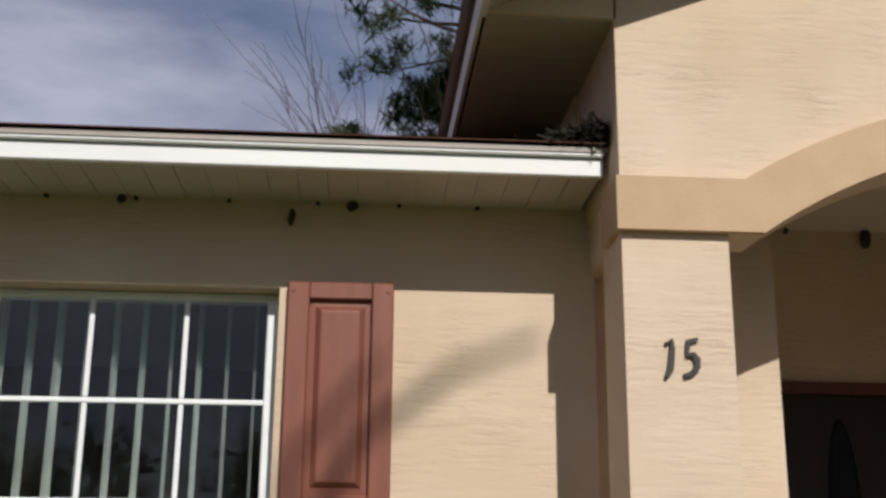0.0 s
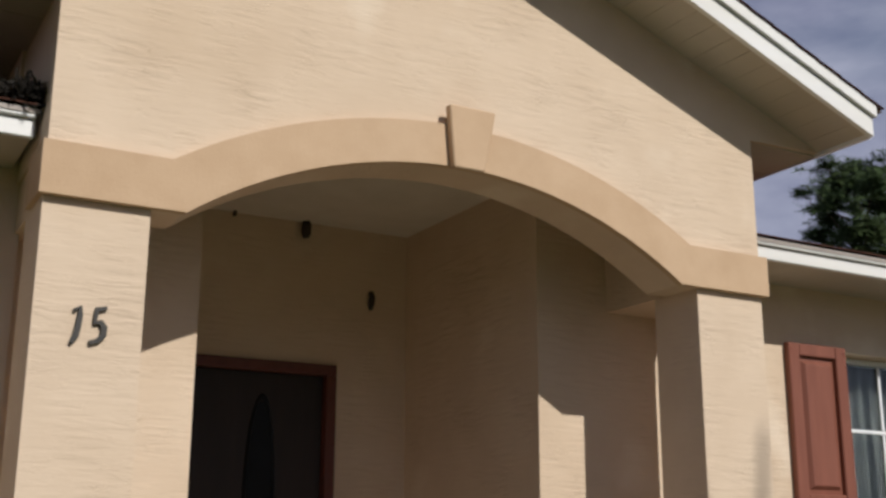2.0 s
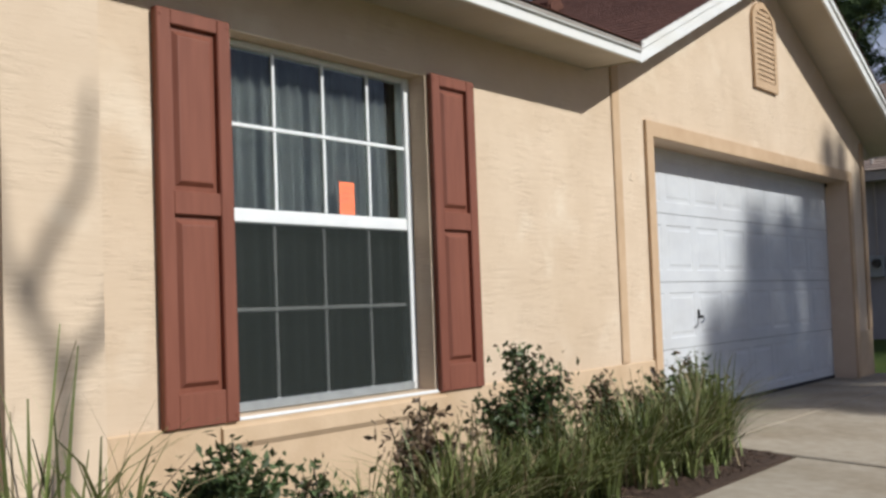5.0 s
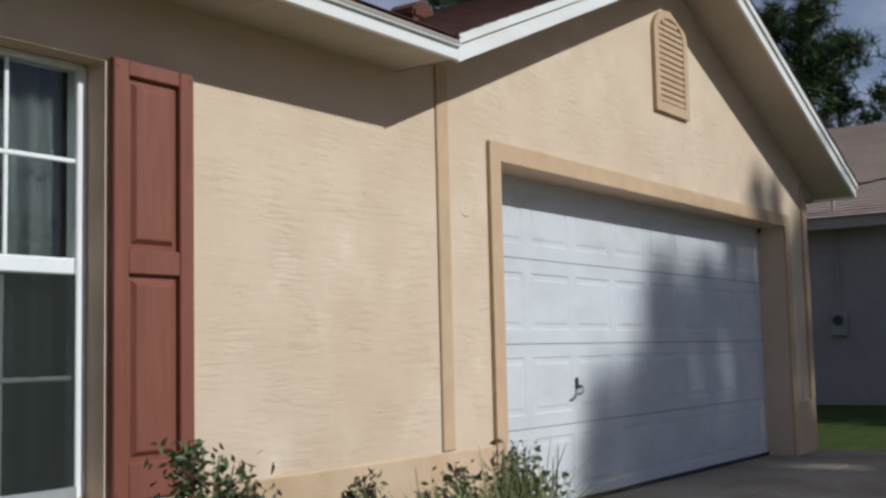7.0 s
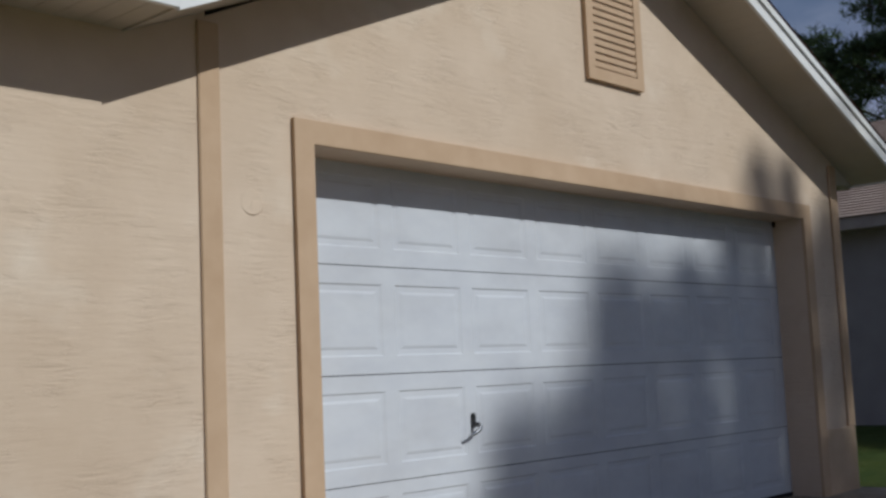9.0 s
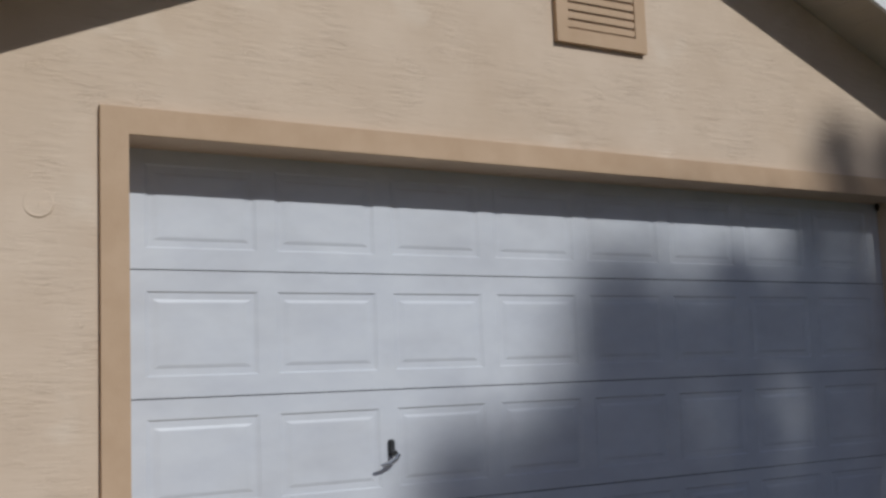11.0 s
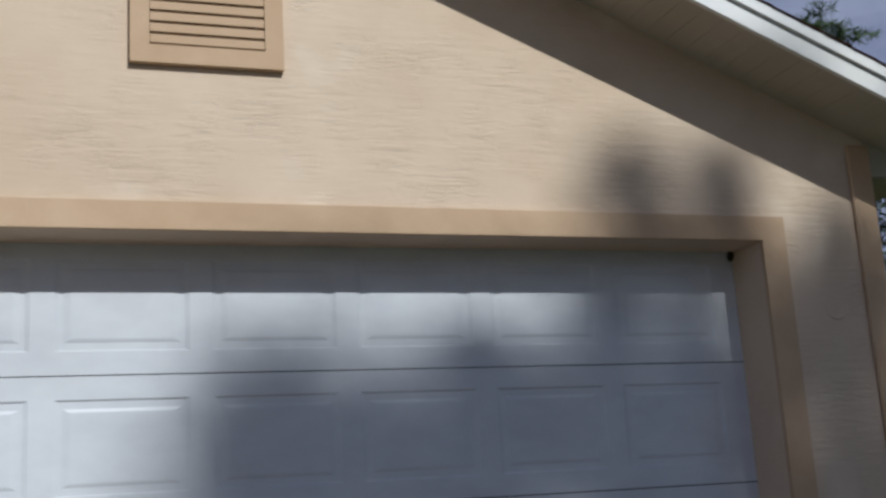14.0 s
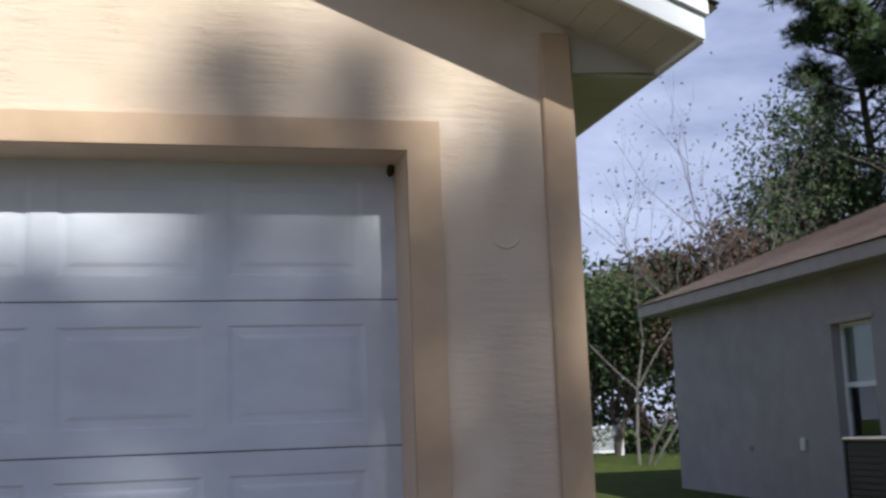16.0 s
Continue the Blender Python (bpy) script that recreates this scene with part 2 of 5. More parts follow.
def glass_material(name, tint):
    m = bpy.data.materials.new(name)
    m.use_nodes = True
    t = m.node_tree
    t.nodes.clear()
    gl = node(t, "ShaderNodeBsdfGlass", Color=(*tint, 1), Roughness=0.0, IOR=1.5)
    geo = t.nodes.new("ShaderNodeNewGeometry")
    nz = node(t, "ShaderNodeTexNoise", Scale=1.3, Detail=1.0)
    t.links.new(geo.outputs["Position"], nz.inputs["Vector"])
    bp = node(t, "ShaderNodeBump", Strength=0.05, Distance=0.01)
    t.links.new(nz.outputs["Fac"], bp.inputs["Height"])
    t.links.new(bp.outputs["Normal"], gl.inputs["Normal"])
    out = t.nodes.new("ShaderNodeOutputMaterial")
    t.links.new(gl.outputs["BSDF"], out.inputs["Surface"])
    return m


def screen_material():
    m = bpy.data.materials.new("insect_screen")
    m.use_nodes = True
    t = m.node_tree
    t.nodes.clear()
    tr = node(t, "ShaderNodeBsdfTransparent", Color=(1, 1, 1, 1))
    df = node(t, "ShaderNodeBsdfDiffuse", Color=(0.028, 0.032, 0.030, 1))
    mixn = node(t, "ShaderNodeMixShader", Fac=0.62)
    out = t.nodes.new("ShaderNodeOutputMaterial")
    t.links.new(tr.outputs["BSDF"], mixn.inputs[1])
    t.links.new(df.outputs["BSDF"], mixn.inputs[2])
    t.links.new(mixn.outputs["Shader"], out.inputs["Surface"])
    return m


M_GLASS = glass_material("window_glass", (0.80, 0.84, 0.83))
M_SCREEN = screen_material()


# ---- building helpers ----
def mesh_of(name, bm, mat, smooth=False):
    me = bpy.data.meshes.new(name)
    bm.normal_update()
    bm.to_mesh(me)
    bm.free()
    if mat:
        me.materials.append(mat)
    if smooth:
        for p in me.polygons:
            p.use_smooth = True
    return me


def part(name, bm, mat, parent=None, label="", smooth=False):
    """Links a bmesh as one mesh object, under a thing or a part where one is given."""
    ob = new(name, mesh_of(name, bm, mat, smooth))
    if parent is not None:
        ob.parent = parent
        ob.matrix_parent_inverse = parent_world(parent).inverted()
    if label:
        ob["label"] = label
    return ob


def parent_world(ob):
    """Where a parent stands, before the first update of the scene."""
    m = ob.matrix_basis.copy()
    while ob.parent is not None:
        m = ob.parent.matrix_basis @ ob.matrix_parent_inverse @ m
        ob = ob.parent
    return m


def piece(name, me, parent, at):
    """One more object on a shared mesh, at a place, under a parent that stands at the origin."""
    ob = new(name, me)
    ob.parent = parent
    ob.location = at
    return ob


def thing(name, label, category, group="", kind="", at=(0, 0, 0)):
    ob = new(name)
    ob.location = at
    ob.empty_display_size = 0.1
    return tagged(ob, label, category, group, kind)


def box(bm, x0, x1, y0, y1, z0, z1, bevel=0.0):
    vs = [bm.verts.new((x, y, z)) for x in (x0, x1) for y in (y0, y1) for z in (z0, z1)]
    fs = [bm.faces.new([vs[i] for i in f]) for f in ((0, 1, 3, 2), (4, 6, 7, 5), (0, 4, 5, 1), (2, 3, 7, 6), (0, 2, 6, 4), (1, 5, 7, 3))]
    if bevel:
        es = list({e for f in fs for e in f.edges})
        bmesh.ops.bevel(bm, geom=es, offset=bevel, segments=1, affect="EDGES")
    return bm


def boxbm(*a, bevel=0.0):
    return box(bmesh.new(), *a, bevel=bevel)


def strip_wall(bm, cols, y0, y1):
    """A wall of upright strips. cols: (x0, x1, bottom at x0, bottom at x1, top at x0, top at x1), left to right."""
    prev = None
    for i, (xa, xb, ba, bb, ta, tb) in enumerate(cols):
        p = [(xa, ba), (xb, bb), (xb, tb), (xa, ta)]
        f = [bm.verts.new((x, y0, z)) for x, z in p]
        k = [bm.verts.new((x, y1, z)) for x, z in p]
        bm.faces.new(f)
        bm.faces.new(k[::-1])
        bm.faces.new([f[1], f[0], k[0], k[1]])
        bm.faces.new([f[3], f[2], k[2], k[3]])
        if prev is None or abs(prev[0] - ba) > 1e-4:
            bm.faces.new([f[0], f[3], k[3], k[0]])
        if i + 1 == len(cols) or abs(cols[i + 1][2] - bb) > 1e-4:
            bm.faces.new([f[2], f[1], k[1], k[2]])
        prev = (bb,)
    bmesh.ops.remove_doubles(bm, verts=bm.verts, dist=0.0005)
    return bm


def grid_wall(bm, xs, zs, y0, y1, solid):
    """A wall with rectangular openings: xs and zs are its cuts, solid(i, j) tells which fields stand."""
    nx, nz = len(xs) - 1, len(zs) - 1
    ok = lambda i, j: 0 <= i < nx and 0 <= j < nz and solid(i, j)
    quad = lambda *p: bm.faces.new([bm.verts.new(q) for q in p])
    for i in range(nx):
        for j in range(nz):
            if not ok(i, j):
                continue
            a, b, c, d = xs[i], xs[i + 1], zs[j], zs[j + 1]
            quad((a, y0, c), (b, y0, c), (b, y0, d), (a, y0, d))
            quad((a, y1, c), (a, y1, d), (b, y1, d), (b, y1, c))
            if not ok(i - 1, j):
                quad((a, y0, c), (a, y0, d), (a, y1, d), (a, y1, c))
            if not ok(i + 1, j):
                quad((b, y0, c), (b, y1, c), (b, y1, d), (b, y0, d))
            if not ok(i, j - 1):
                quad((a, y0, c), (a, y1, c), (b, y1, c), (b, y0, c))
            if not ok(i, j + 1):
                quad((a, y0, d), (b, y0, d), (b, y1, d), (a, y1, d))
    bmesh.ops.remove_doubles(bm, verts=bm.verts, dist=0.0005)
    return bm


def prism(bm, pts, y0, y1):
    """A flat outline in x and z, pushed from y0 to y1."""
    f = [bm.verts.new((x, y0, z)) for x, z in pts]
    k = [bm.verts.new((x, y1, z)) for x, z in pts]
    bm.faces.new(f)
    bm.faces.new(k[::-1])
    n = len(pts)
    for i in range(n):
        j = (i + 1) % n
        bm.faces.new([f[j], f[i], k[i], k[j]])
    bmesh.ops.recalc_face_normals(bm, faces=bm.faces)
    return bm


def slab(bm, a, b, c, d, thick):
    """A board with corners a, b, c, d (seen from above, anticlockwise), thick downwards."""
    top = [bm.verts.new(p) for p in (a, b, c, d)]
    low = [bm.verts.new((p[0], p[1], p[2] - thick)) for p in (a, b, c, d)]
    bm.faces.new(top)
    bm.faces.new(low[::-1])
    for i in range(4):
        j = (i + 1) % 4
        bm.faces.new([top[j], top[i], low[i], low[j]])
    return bm


def tube(bm, pts, radii, sides=6):
    """A round bar along points, with a radius at each."""
    rings = []
    for i, p in enumerate(pts):
        p = Vector(p)
        d = (Vector(pts[min(i + 1, len(pts) - 1)]) - Vector(pts[max(i - 1, 0)])).normalized()
        u = d.orthogonal().normalized()
        if i:
            u = (rings[-1][1] - d * rings[-1][1].dot(d)).normalized()
        v = d.cross(u)
        rings.append(([bm.verts.new(p + (u * math.cos(k * math.tau / sides) + v * math.sin(k * math.tau / sides)) * radii[i]) for k in range(sides)], u))
    for (r0, _), (r1, _) in zip(rings, rings[1:]):
        for k in range(sides):
            bm.faces.new([r0[k], r0[(k + 1) % sides], r1[(k + 1) % sides], r1[k]])
    bm.faces.new(rings[0][0][::-1])
    bm.faces.new(rings[-1][0])
    return bm


def pydata(name, verts, faces, mat, parent=None, smooth=False):
    me = bpy.data.meshes.new(name)
    me.from_pydata(verts, [], faces)
    me.materials.append(mat)
    if smooth:
        for p in me.polygons:
            p.use_smooth = True
    ob = new(name, me)
    if parent is not None:
        ob.parent = parent
        ob.matrix_parent_inverse = parent_world(parent).inverted()
    return ob


def structure(name, bm, mat, label, category):
    return tagged(part(name, bm, mat), label, category, kind="structure")


# ---- plan ----
WALL = 3.86          # front wall plane
EAVE_Y = 3.45        # fascia plane of the long eave and the garage gable
EAVE_Z0 = 2.472
GX0, GX1, GXC = 8.505, 14.737, 11.635
PX0, PX1, PXC = 0.775, 3.772, 2.277
PF = 3.313           # front plane of the porch
FLOOR = -0.05


def ground_z(y):
    return 0.0 if y > 3.2 else max(-0.078 * (3.2 - y), -0.72)


# ---- ground ----
bm = bmesh.new()
rows = [[bm.verts.new((x, y, ground_z(y) - 0.03 + up * (1 + back))) for x, up in ((-900, 0), (15.6, 0), (17.0, 0.05), (18.4, 0.13), (19.8, 0.18), (900, 0.18))]
        for y, back in ((-900, 0), (-60, 0), (-20, 0), (-6, 0), (-3, 0), (0, 0), (3.2, 0), (12, 0), (18, 0.8), (23, 1.9), (60, 2.0), (900, 2.0))]
for r0, r1 in zip(rows, rows[1:]):
    for i in range(5):
        bm.faces.new([r0[i], r0[i + 1], r1[i + 1], r1[i]])
structure("ground", bm, M_LAWN, "green lawn with brownish worn patches", "lawn")


def slab_panel(name, x0, x1, y0, y1, label, top=0.0):
    bm = bmesh.new()
    slab(bm, (x0, y0, ground_z(y0) + top), (x1, y0, ground_z(y0) + top), (x1, y1, ground_z(y1) + top), (x0, y1, ground_z(y1) + top), 0.12)
    bmesh.ops.bevel(bm, geom=list(bm.edges), offset=0.008, segments=1, affect="EDGES")
    return part(name, bm, M_CONCRETE, None, label)


drive = thing("driveway", "pale sandy concrete driveway with control joints", "driveway", kind="structure")
for yi in range(5):
    for xi in range(2):
        ya, yb = 3.2 - (yi + 1) * 2.3, 3.2 - yi * 2.3
        xa = 8.36 + xi * 3.25
        s = slab_panel("concrete_panel", xa + 0.006, xa + 3.244, ya + 0.006, yb - 0.006, "")
        s.parent = drive
apron = slab_panel("concrete_panel", 8.63, 14.86, 3.206, 4.3, "")
apron.parent = drive
walkway = thing("walkway", "pale concrete front walk beside the planting bed", "walkway", kind="structure")
for xi in range(5):
    xa = 0.5 + xi * 1.56
    s = slab_panel("concrete_panel", xa + 0.006, xa + 1.554, 1.62, 2.62, "")
    s.parent = walkway
for yi in range(1):
    s = slab_panel("concrete_panel", 0.7, 3.1, 2.632, 3.2, "")
    s.parent = walkway
structure("porch_floor", boxbm(0.72, 3.80, 3.21, 5.2, -0.2, 0.0, bevel=0.006), M_CONCRETE, "pale concrete porch slab at the entry", "porch floor")
structure("planting_bed", boxbm(3.82, 8.6, 3.205, 3.86, -0.15, 0.012), M_SOIL, "dark bark mulch planting bed along the wall", "planting bed")
bm = bmesh.new()
slab(bm, (3.12, 2.66, -0.045), (8.34, 2.66, -0.045), (8.34, 3.204, 0.012), (3.12, 3.204, 0.012), 0.1)
structure("planting_bed_edge", bm, M_SOIL, "dark bark mulch planting bed sloping to the walk", "planting bed")

# ---- house walls ----
WIN_B = (4.885, 6.322, 0.505, 2.175)     # x0, x1, z0, z1
WIN_A = (-1.61, -0.30, 0.66, 2.175)


def opening(xs, zs, holes):
    def solid(i, j):
        cx, cz = (xs[i] + xs[i + 1]) / 2, (zs[j] + zs[j + 1]) / 2
        return not any(h[0] < cx < h[1] and h[2] < cz < h[3] for h in holes)
    return solid


bm = bmesh.new()
xs, zs = [-6.0, WIN_A[0], WIN_A[1], 0.80], [-0.3, WIN_A[2], WIN_A[3], 2.56]
grid_wall(bm, xs, zs, WALL, WALL + 0.22, opening(xs, zs, [WIN_A]))
structure("wall_front_west", bm, M_STUCCO, "cream skip-trowel stucco wall left of the porch", "wall")
bm = bmesh.new()
xs, zs = [3.76, WIN_B[0], WIN_B[1], GX0 + 0.05], [-0.3, WIN_B[2], WIN_B[3], 2.56]
grid_wall(bm, xs, zs, WALL, WALL + 0.22, opening(xs, zs, [WIN_B]))
structure("wall_front_middle", bm, M_STUCCO, "cream skip-trowel stucco wall around the bedroom window", "wall")

G_SLOPE = 0.418


def garage_top(x):
    return 2.455 + (3.487 - abs(x - GXC)) * G_SLOPE + 0.02


bm = bmesh.new()
g = garage_top
DX0, DX1, DZ = 9.125, 14.10, 2.132
strip_wall(bm, [(GX0 + 0.05, DX0, -0.3, -0.3, g(GX0), g(DX0)), (DX0, GXC, DZ, DZ, g(DX0), g(GXC)), (GXC, DX1, DZ, DZ, g(GXC), g(DX1)),
                (DX1, GX1, -0.3, -0.3, g(DX1), g(GX1))], WALL, WALL + 0.24)
strip_wall(bm, [(8.36, GX0 + 0.048, 2.5605, 2.5605, 2.562, g(GX0 + 0.048) + 0.01)], WALL + 0.0005, WALL + 0.2)
structure("wall_garage_gable", bm, M_STUCCO, "cream stucco gable wall over the garage door", "wall")

P_SLOPE = 0.388


def porch_top(x):
    return 2.967 + (1.93 - abs(x - PXC)) * P_SLOPE + 0.02


def arc(x, half, z, rise, centre=2.26):
    """Height of a shallow arch over x."""
    r = (half * half + rise * rise) / (2 * rise)
    return z + math.sqrt(max(r * r - (x - centre) ** 2, 0)) - (r - rise)


bm = bmesh.new()
KL, KR, BZ0, BZ1 = 1.215, 3.305, 2.248, 2.42
PL1, PR0 = 1.11, 3.41
cols = [(PX0, PL1, BZ0, BZ0, porch_top(PX0), porch_top(PL1)), (PL1, KL, BZ0, BZ0, porch_top(PL1), porch_top(KL))]
N = 32
ax = sorted([KL + (KR - KL) * i / N for i in range(N + 1)] + [PXC])
for a, b in zip(ax, ax[1:]):
    cols.append((a, b, arc(a, 1.045, BZ0, 0.328), arc(b, 1.045, BZ0, 0.328), porch_top(a), porch_top(b)))
cols += [(KR, PR0, BZ0, BZ0, porch_top(KR), porch_top(PR0)), (PR0, PX1, BZ0, BZ0, porch_top(PR0), porch_top(PX1))]
strip_wall(bm, cols, PF, 3.515)
structure("wall_porch_arch", bm, M_STUCCO, "cream stucco porch gable with a wide arched opening on two posts", "wall")
for x0, x1 in ((PX0, PL1), (PR0, PX1)):
    structure("wall_porch_post", boxbm(x0, x1, PF, 3.585, -0.2, BZ0 - 0.001), M_STUCCO, "cream skip-trowel stucco porch post", "post")
    structure("porch_beam", boxbm(x0 + 0.01, x1 - 0.01, 3.517, 3.96, BZ0 + 0.004, 2.95), M_STUCCO, "cream stucco side beam of the porch", "beam")

# entry recess
RY, RX0, RX1, BACK = 3.94, 1.48, 3.03, 5.2
structure("wall_entry_west", boxbm(0.76, RX0, RY, BACK + 0.2, -0.2, 3.2), M_STUCCO, "cream stucco wall beside the entry recess", "wall")
structure("wall_entry_east", boxbm(RX1, 3.80, RY, BACK + 0.2, -0.2, 3.2), M_STUCCO, "cream stucco wall beside the entry recess", "wall")
ED = (1.68, 2.62, 2.105)
bm = bmesh.new()
strip_wall(bm, [(RX0, ED[0], -0.2, -0.2, 3.2, 3.2), (ED[0], ED[1], ED[2], ED[2], 3.2, 3.2), (ED[1], RX1, -0.2, -0.2, 3.2, 3.2)], BACK, BACK + 0.2)
structure("wall_entry_back", bm, M_STUCCO, "cream stucco wall around the entry door", "wall")
structure("ceiling_porch", boxbm(0.79, 3.76, 3.517, BACK - 0.003, 2.85, 2.89), M_PORCHCEIL, "pale painted porch ceiling", "ceiling")

# closing walls of the house, unseen
structure("wall_west", boxbm(-6.2, -6.003, WALL, 13.0, -0.3, 2.56), M_STUCCO, "cream stucco end wall", "wall")
structure("wall_east", boxbm(GX1 - 0.2, GX1, WALL + 0.243, 13.0, -0.3, 2.46), M_STUCCO, "cream stucco side wall of the garage", "wall")
structure("wall_back", boxbm(-6.2, GX1, 13.003, 13.2, -0.3, 2.56), M_STUCCO, "cream stucco back wall", "wall")
structure("wall_room_west", boxbm(-6.0, 0.75, 7.0, 7.1, -0.2, 2.56), M_ROOM, "plain painted inner wall", "wall")
structure("wall_room_middle", boxbm(3.81, 8.5, 7.0, 7.1, -0.2, 2.56), M_ROOM, "plain painted inner wall", "wall")
structure("wall_garage_inner", boxbm(8.5, 8.6, 4.12, 12.9, -0.2, 2.56), M_ROOM, "plain painted inner wall", "wall")
structure("floor_house", boxbm(-6.0, GX1 - 0.21, 4.3, 13.0, -0.2, -0.01), M_ROOM, "plain inner floor", "floor")
for x0, x1, y0 in ((-6.0, 0.755, WALL + 0.245), (0.76, 3.80, BACK + 0.205), (3.805, GX1 - 0.21, WALL + 0.245)):
    structure("ceiling_house", boxbm(x0, x1, y0, 13.0, 2.40, 2.43), M_ROOM, "plain inner ceiling", "ceiling")

# base band, corner strips and door trim
for n, (x0, x1) in enumerate(((-6.0, 0.77), (3.775, 9.01), (14.225, GX1 + 0.02))):
    structure("baseboard_band", boxbm(x0, x1, WALL - 0.018, WALL - 0.001, -0.2, 0.497, bevel=0.006), M_BASE, "tan painted stucco base band along the wall foot", "base band")
structure("baseboard_band", boxbm(0.77, RX0, RY - 0.018, RY - 0.001, -0.1, 0.46, bevel=0.006), M_BASE, "tan painted stucco base band in the porch", "base band")
structure("baseboard_band", boxbm(RX1, 3.77, RY - 0.018, RY - 0.001, -0.1, 0.46, bevel=0.006), M_BASE, "tan painted stucco base band in the porch", "base band")
structure("trim_corner", boxbm(GX0, 8.617, WALL - 0.014, WALL - 0.001, 0.50, 2.60, bevel=0.006), M_TRIM, "tan stucco corner strip beside the garage", "trim")
structure("trim_corner", boxbm(14.632, GX1 + 0.02, WALL - 0.022, WALL - 0.001, 0.50, garage_top(GX1) - 0.03, bevel=0.006), M_TRIM, "tan stucco corner strip at the garage corner", "trim")
structure("trim_corner", boxbm(GX1 + 0.001, GX1 + 0.02, WALL - 0.0215, WALL + 0.11, 0.50, 2.44, bevel=0.004), M_TRIM, "tan stucco corner strip at the garage side", "trim")
bm = bmesh.new()
strip_wall(bm, [(9.012, DX0 + 0.002, -0.2, -0.2, 2.24, 2.24), (DX0 + 0.002, DX1 - 0.002, DZ - 0.002, DZ - 0.002, 2.24, 2.24), (DX1 - 0.002, 14.222, -0.2, -0.2, 2.24, 2.24)],
           WALL - 0.025, WALL - 0.001)
structure("trim_garage", bm, M_TRIM, "tan stucco surround of the garage door", "trim")

# arch band and keystone
bm = bmesh.new()
cols = [(PX0 - 0.018, 1.165, BZ0, BZ0, BZ1, BZ1), (1.165, KL, BZ0, BZ0, BZ1, arc(KL, 1.095, BZ1, 0.315))]
for a, b in zip(ax, ax[1:]):
    cols.append((a, b, arc(a, 1.045, BZ0 - 0.003, 0.328), arc(b, 1.045, BZ0 - 0.003, 0.328), arc(a, 1.095, BZ1, 0.315), arc(b, 1.095, BZ1, 0.315)))
cols += [(KR, 3.355, BZ0, BZ0, arc(KR, 1.095, BZ1, 0.315), BZ1), (3.355, PX1 + 0.018, BZ0, BZ0, BZ1, BZ1)]
strip_wall(bm, cols, PF - 0.033, PF - 0.001)
band = structure("trim_arch_band", bm, M_TRIM, "tan stucco band following the porch arch", "trim")
for x0, x1 in ((PX0 - 0.018, PX0 - 0.001), (PX1 + 0.001, PX1 + 0.018)):
    part("band_return", boxbm(x0, x1, PF - 0.0005, 3.515, BZ0, BZ1), M_TRIM, band)
bm = bmesh.new()
prism(bm, [(2.199, 2.558), (2.332, 2.558), (2.381, 2.803), (2.178, 2.803)], PF - 0.07, PF - 0.0335)
bmesh.ops.bevel(bm, geom=list(bm.edges), offset=0.005, segments=1, affect="EDGES")
part("keystone", bm, M_TRIM, band, "tan stucco keystone")


# ---- eaves, soffits, roofs ----
def soffit_boards(bm, x0, x1, y0, y1, z, pitch=0.1):
    n = max(1, round((x1 - x0) / pitch))
    w = (x1 - x0) / n
    for i in range(n):
        box(bm, x0 + i * w + 0.0016, x0 + (i + 1) * w - 0.0016, y0, y1, z, z + 0.006)
    box(bm, x0, x1, y0, y1, z + 0.006, z + 0.016)


def level_eave(x0, x1, gaps=True):
    structure("fascia_eave", boxbm(x0, x1, EAVE_Y, EAVE_Y + 0.025, EAVE_Z0, 2.531, bevel=0.003), M_WHITE, "white painted aluminium eave fascia", "fascia")
    structure("trim_drip_edge", boxbm(x0, x1, EAVE_Y - 0.018, EAVE_Y + 0.03, 2.534, 2.568, bevel=0.004), M_WHITE, "white metal drip edge above the fascia", "drip edge")
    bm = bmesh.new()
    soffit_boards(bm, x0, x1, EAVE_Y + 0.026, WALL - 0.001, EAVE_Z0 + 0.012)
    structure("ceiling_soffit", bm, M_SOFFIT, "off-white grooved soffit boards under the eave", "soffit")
    if not gaps:
        return
    bm = bmesh.new()
    k = int((x1 - x0) / 0.3)
    for i in range(k):
        cx = x0 + 0.2 + i * 0.3 + 0.02 * math.sin(i * 5.1)
        box(bm, cx - 0.007, cx + 0.007, WALL - 0.022, WALL - 0.002, EAVE_Z0 + 0.002, EAVE_Z0 + 0.0115)
    structure("trim_soffit_gap", bm, M_SEAL, "dark gaps where soffit boards meet the wall", "soffit gap")


level_eave(-6.4, 0.755)
level_eave(3.79, 8.15, gaps=False)


def shingle_roof(bm, p0, ux, up, width, height, course=0.14, lap=0.004):
    """Courses of shingles on a slope: p0 the lower left corner, ux along the eave, up along the slope."""
    ux, up = Vector(ux).normalized(), Vector(up).normalized()
    nrm = ux.cross(up)
    n = max(1, int(height / course))
    for i in range(n + 1):
        a, b = i * course, min((i + 1) * course, height)
        if b <= a:
            continue
        off = nrm * lap
        q = [p0 + up * a + off, p0 + ux * width + up * a + off, p0 + ux * width + up * b, p0 + up * b, p0 + up * a, p0 + ux * width + up * a]
        v = [bm.verts.new(x) for x in q]
        bm.faces.new(v[:4])
        bm.faces.new([v[4], v[5], v[1], v[0]])
    bmesh.ops.remove_doubles(bm, verts=bm.verts, dist=0.0005)
    return bm


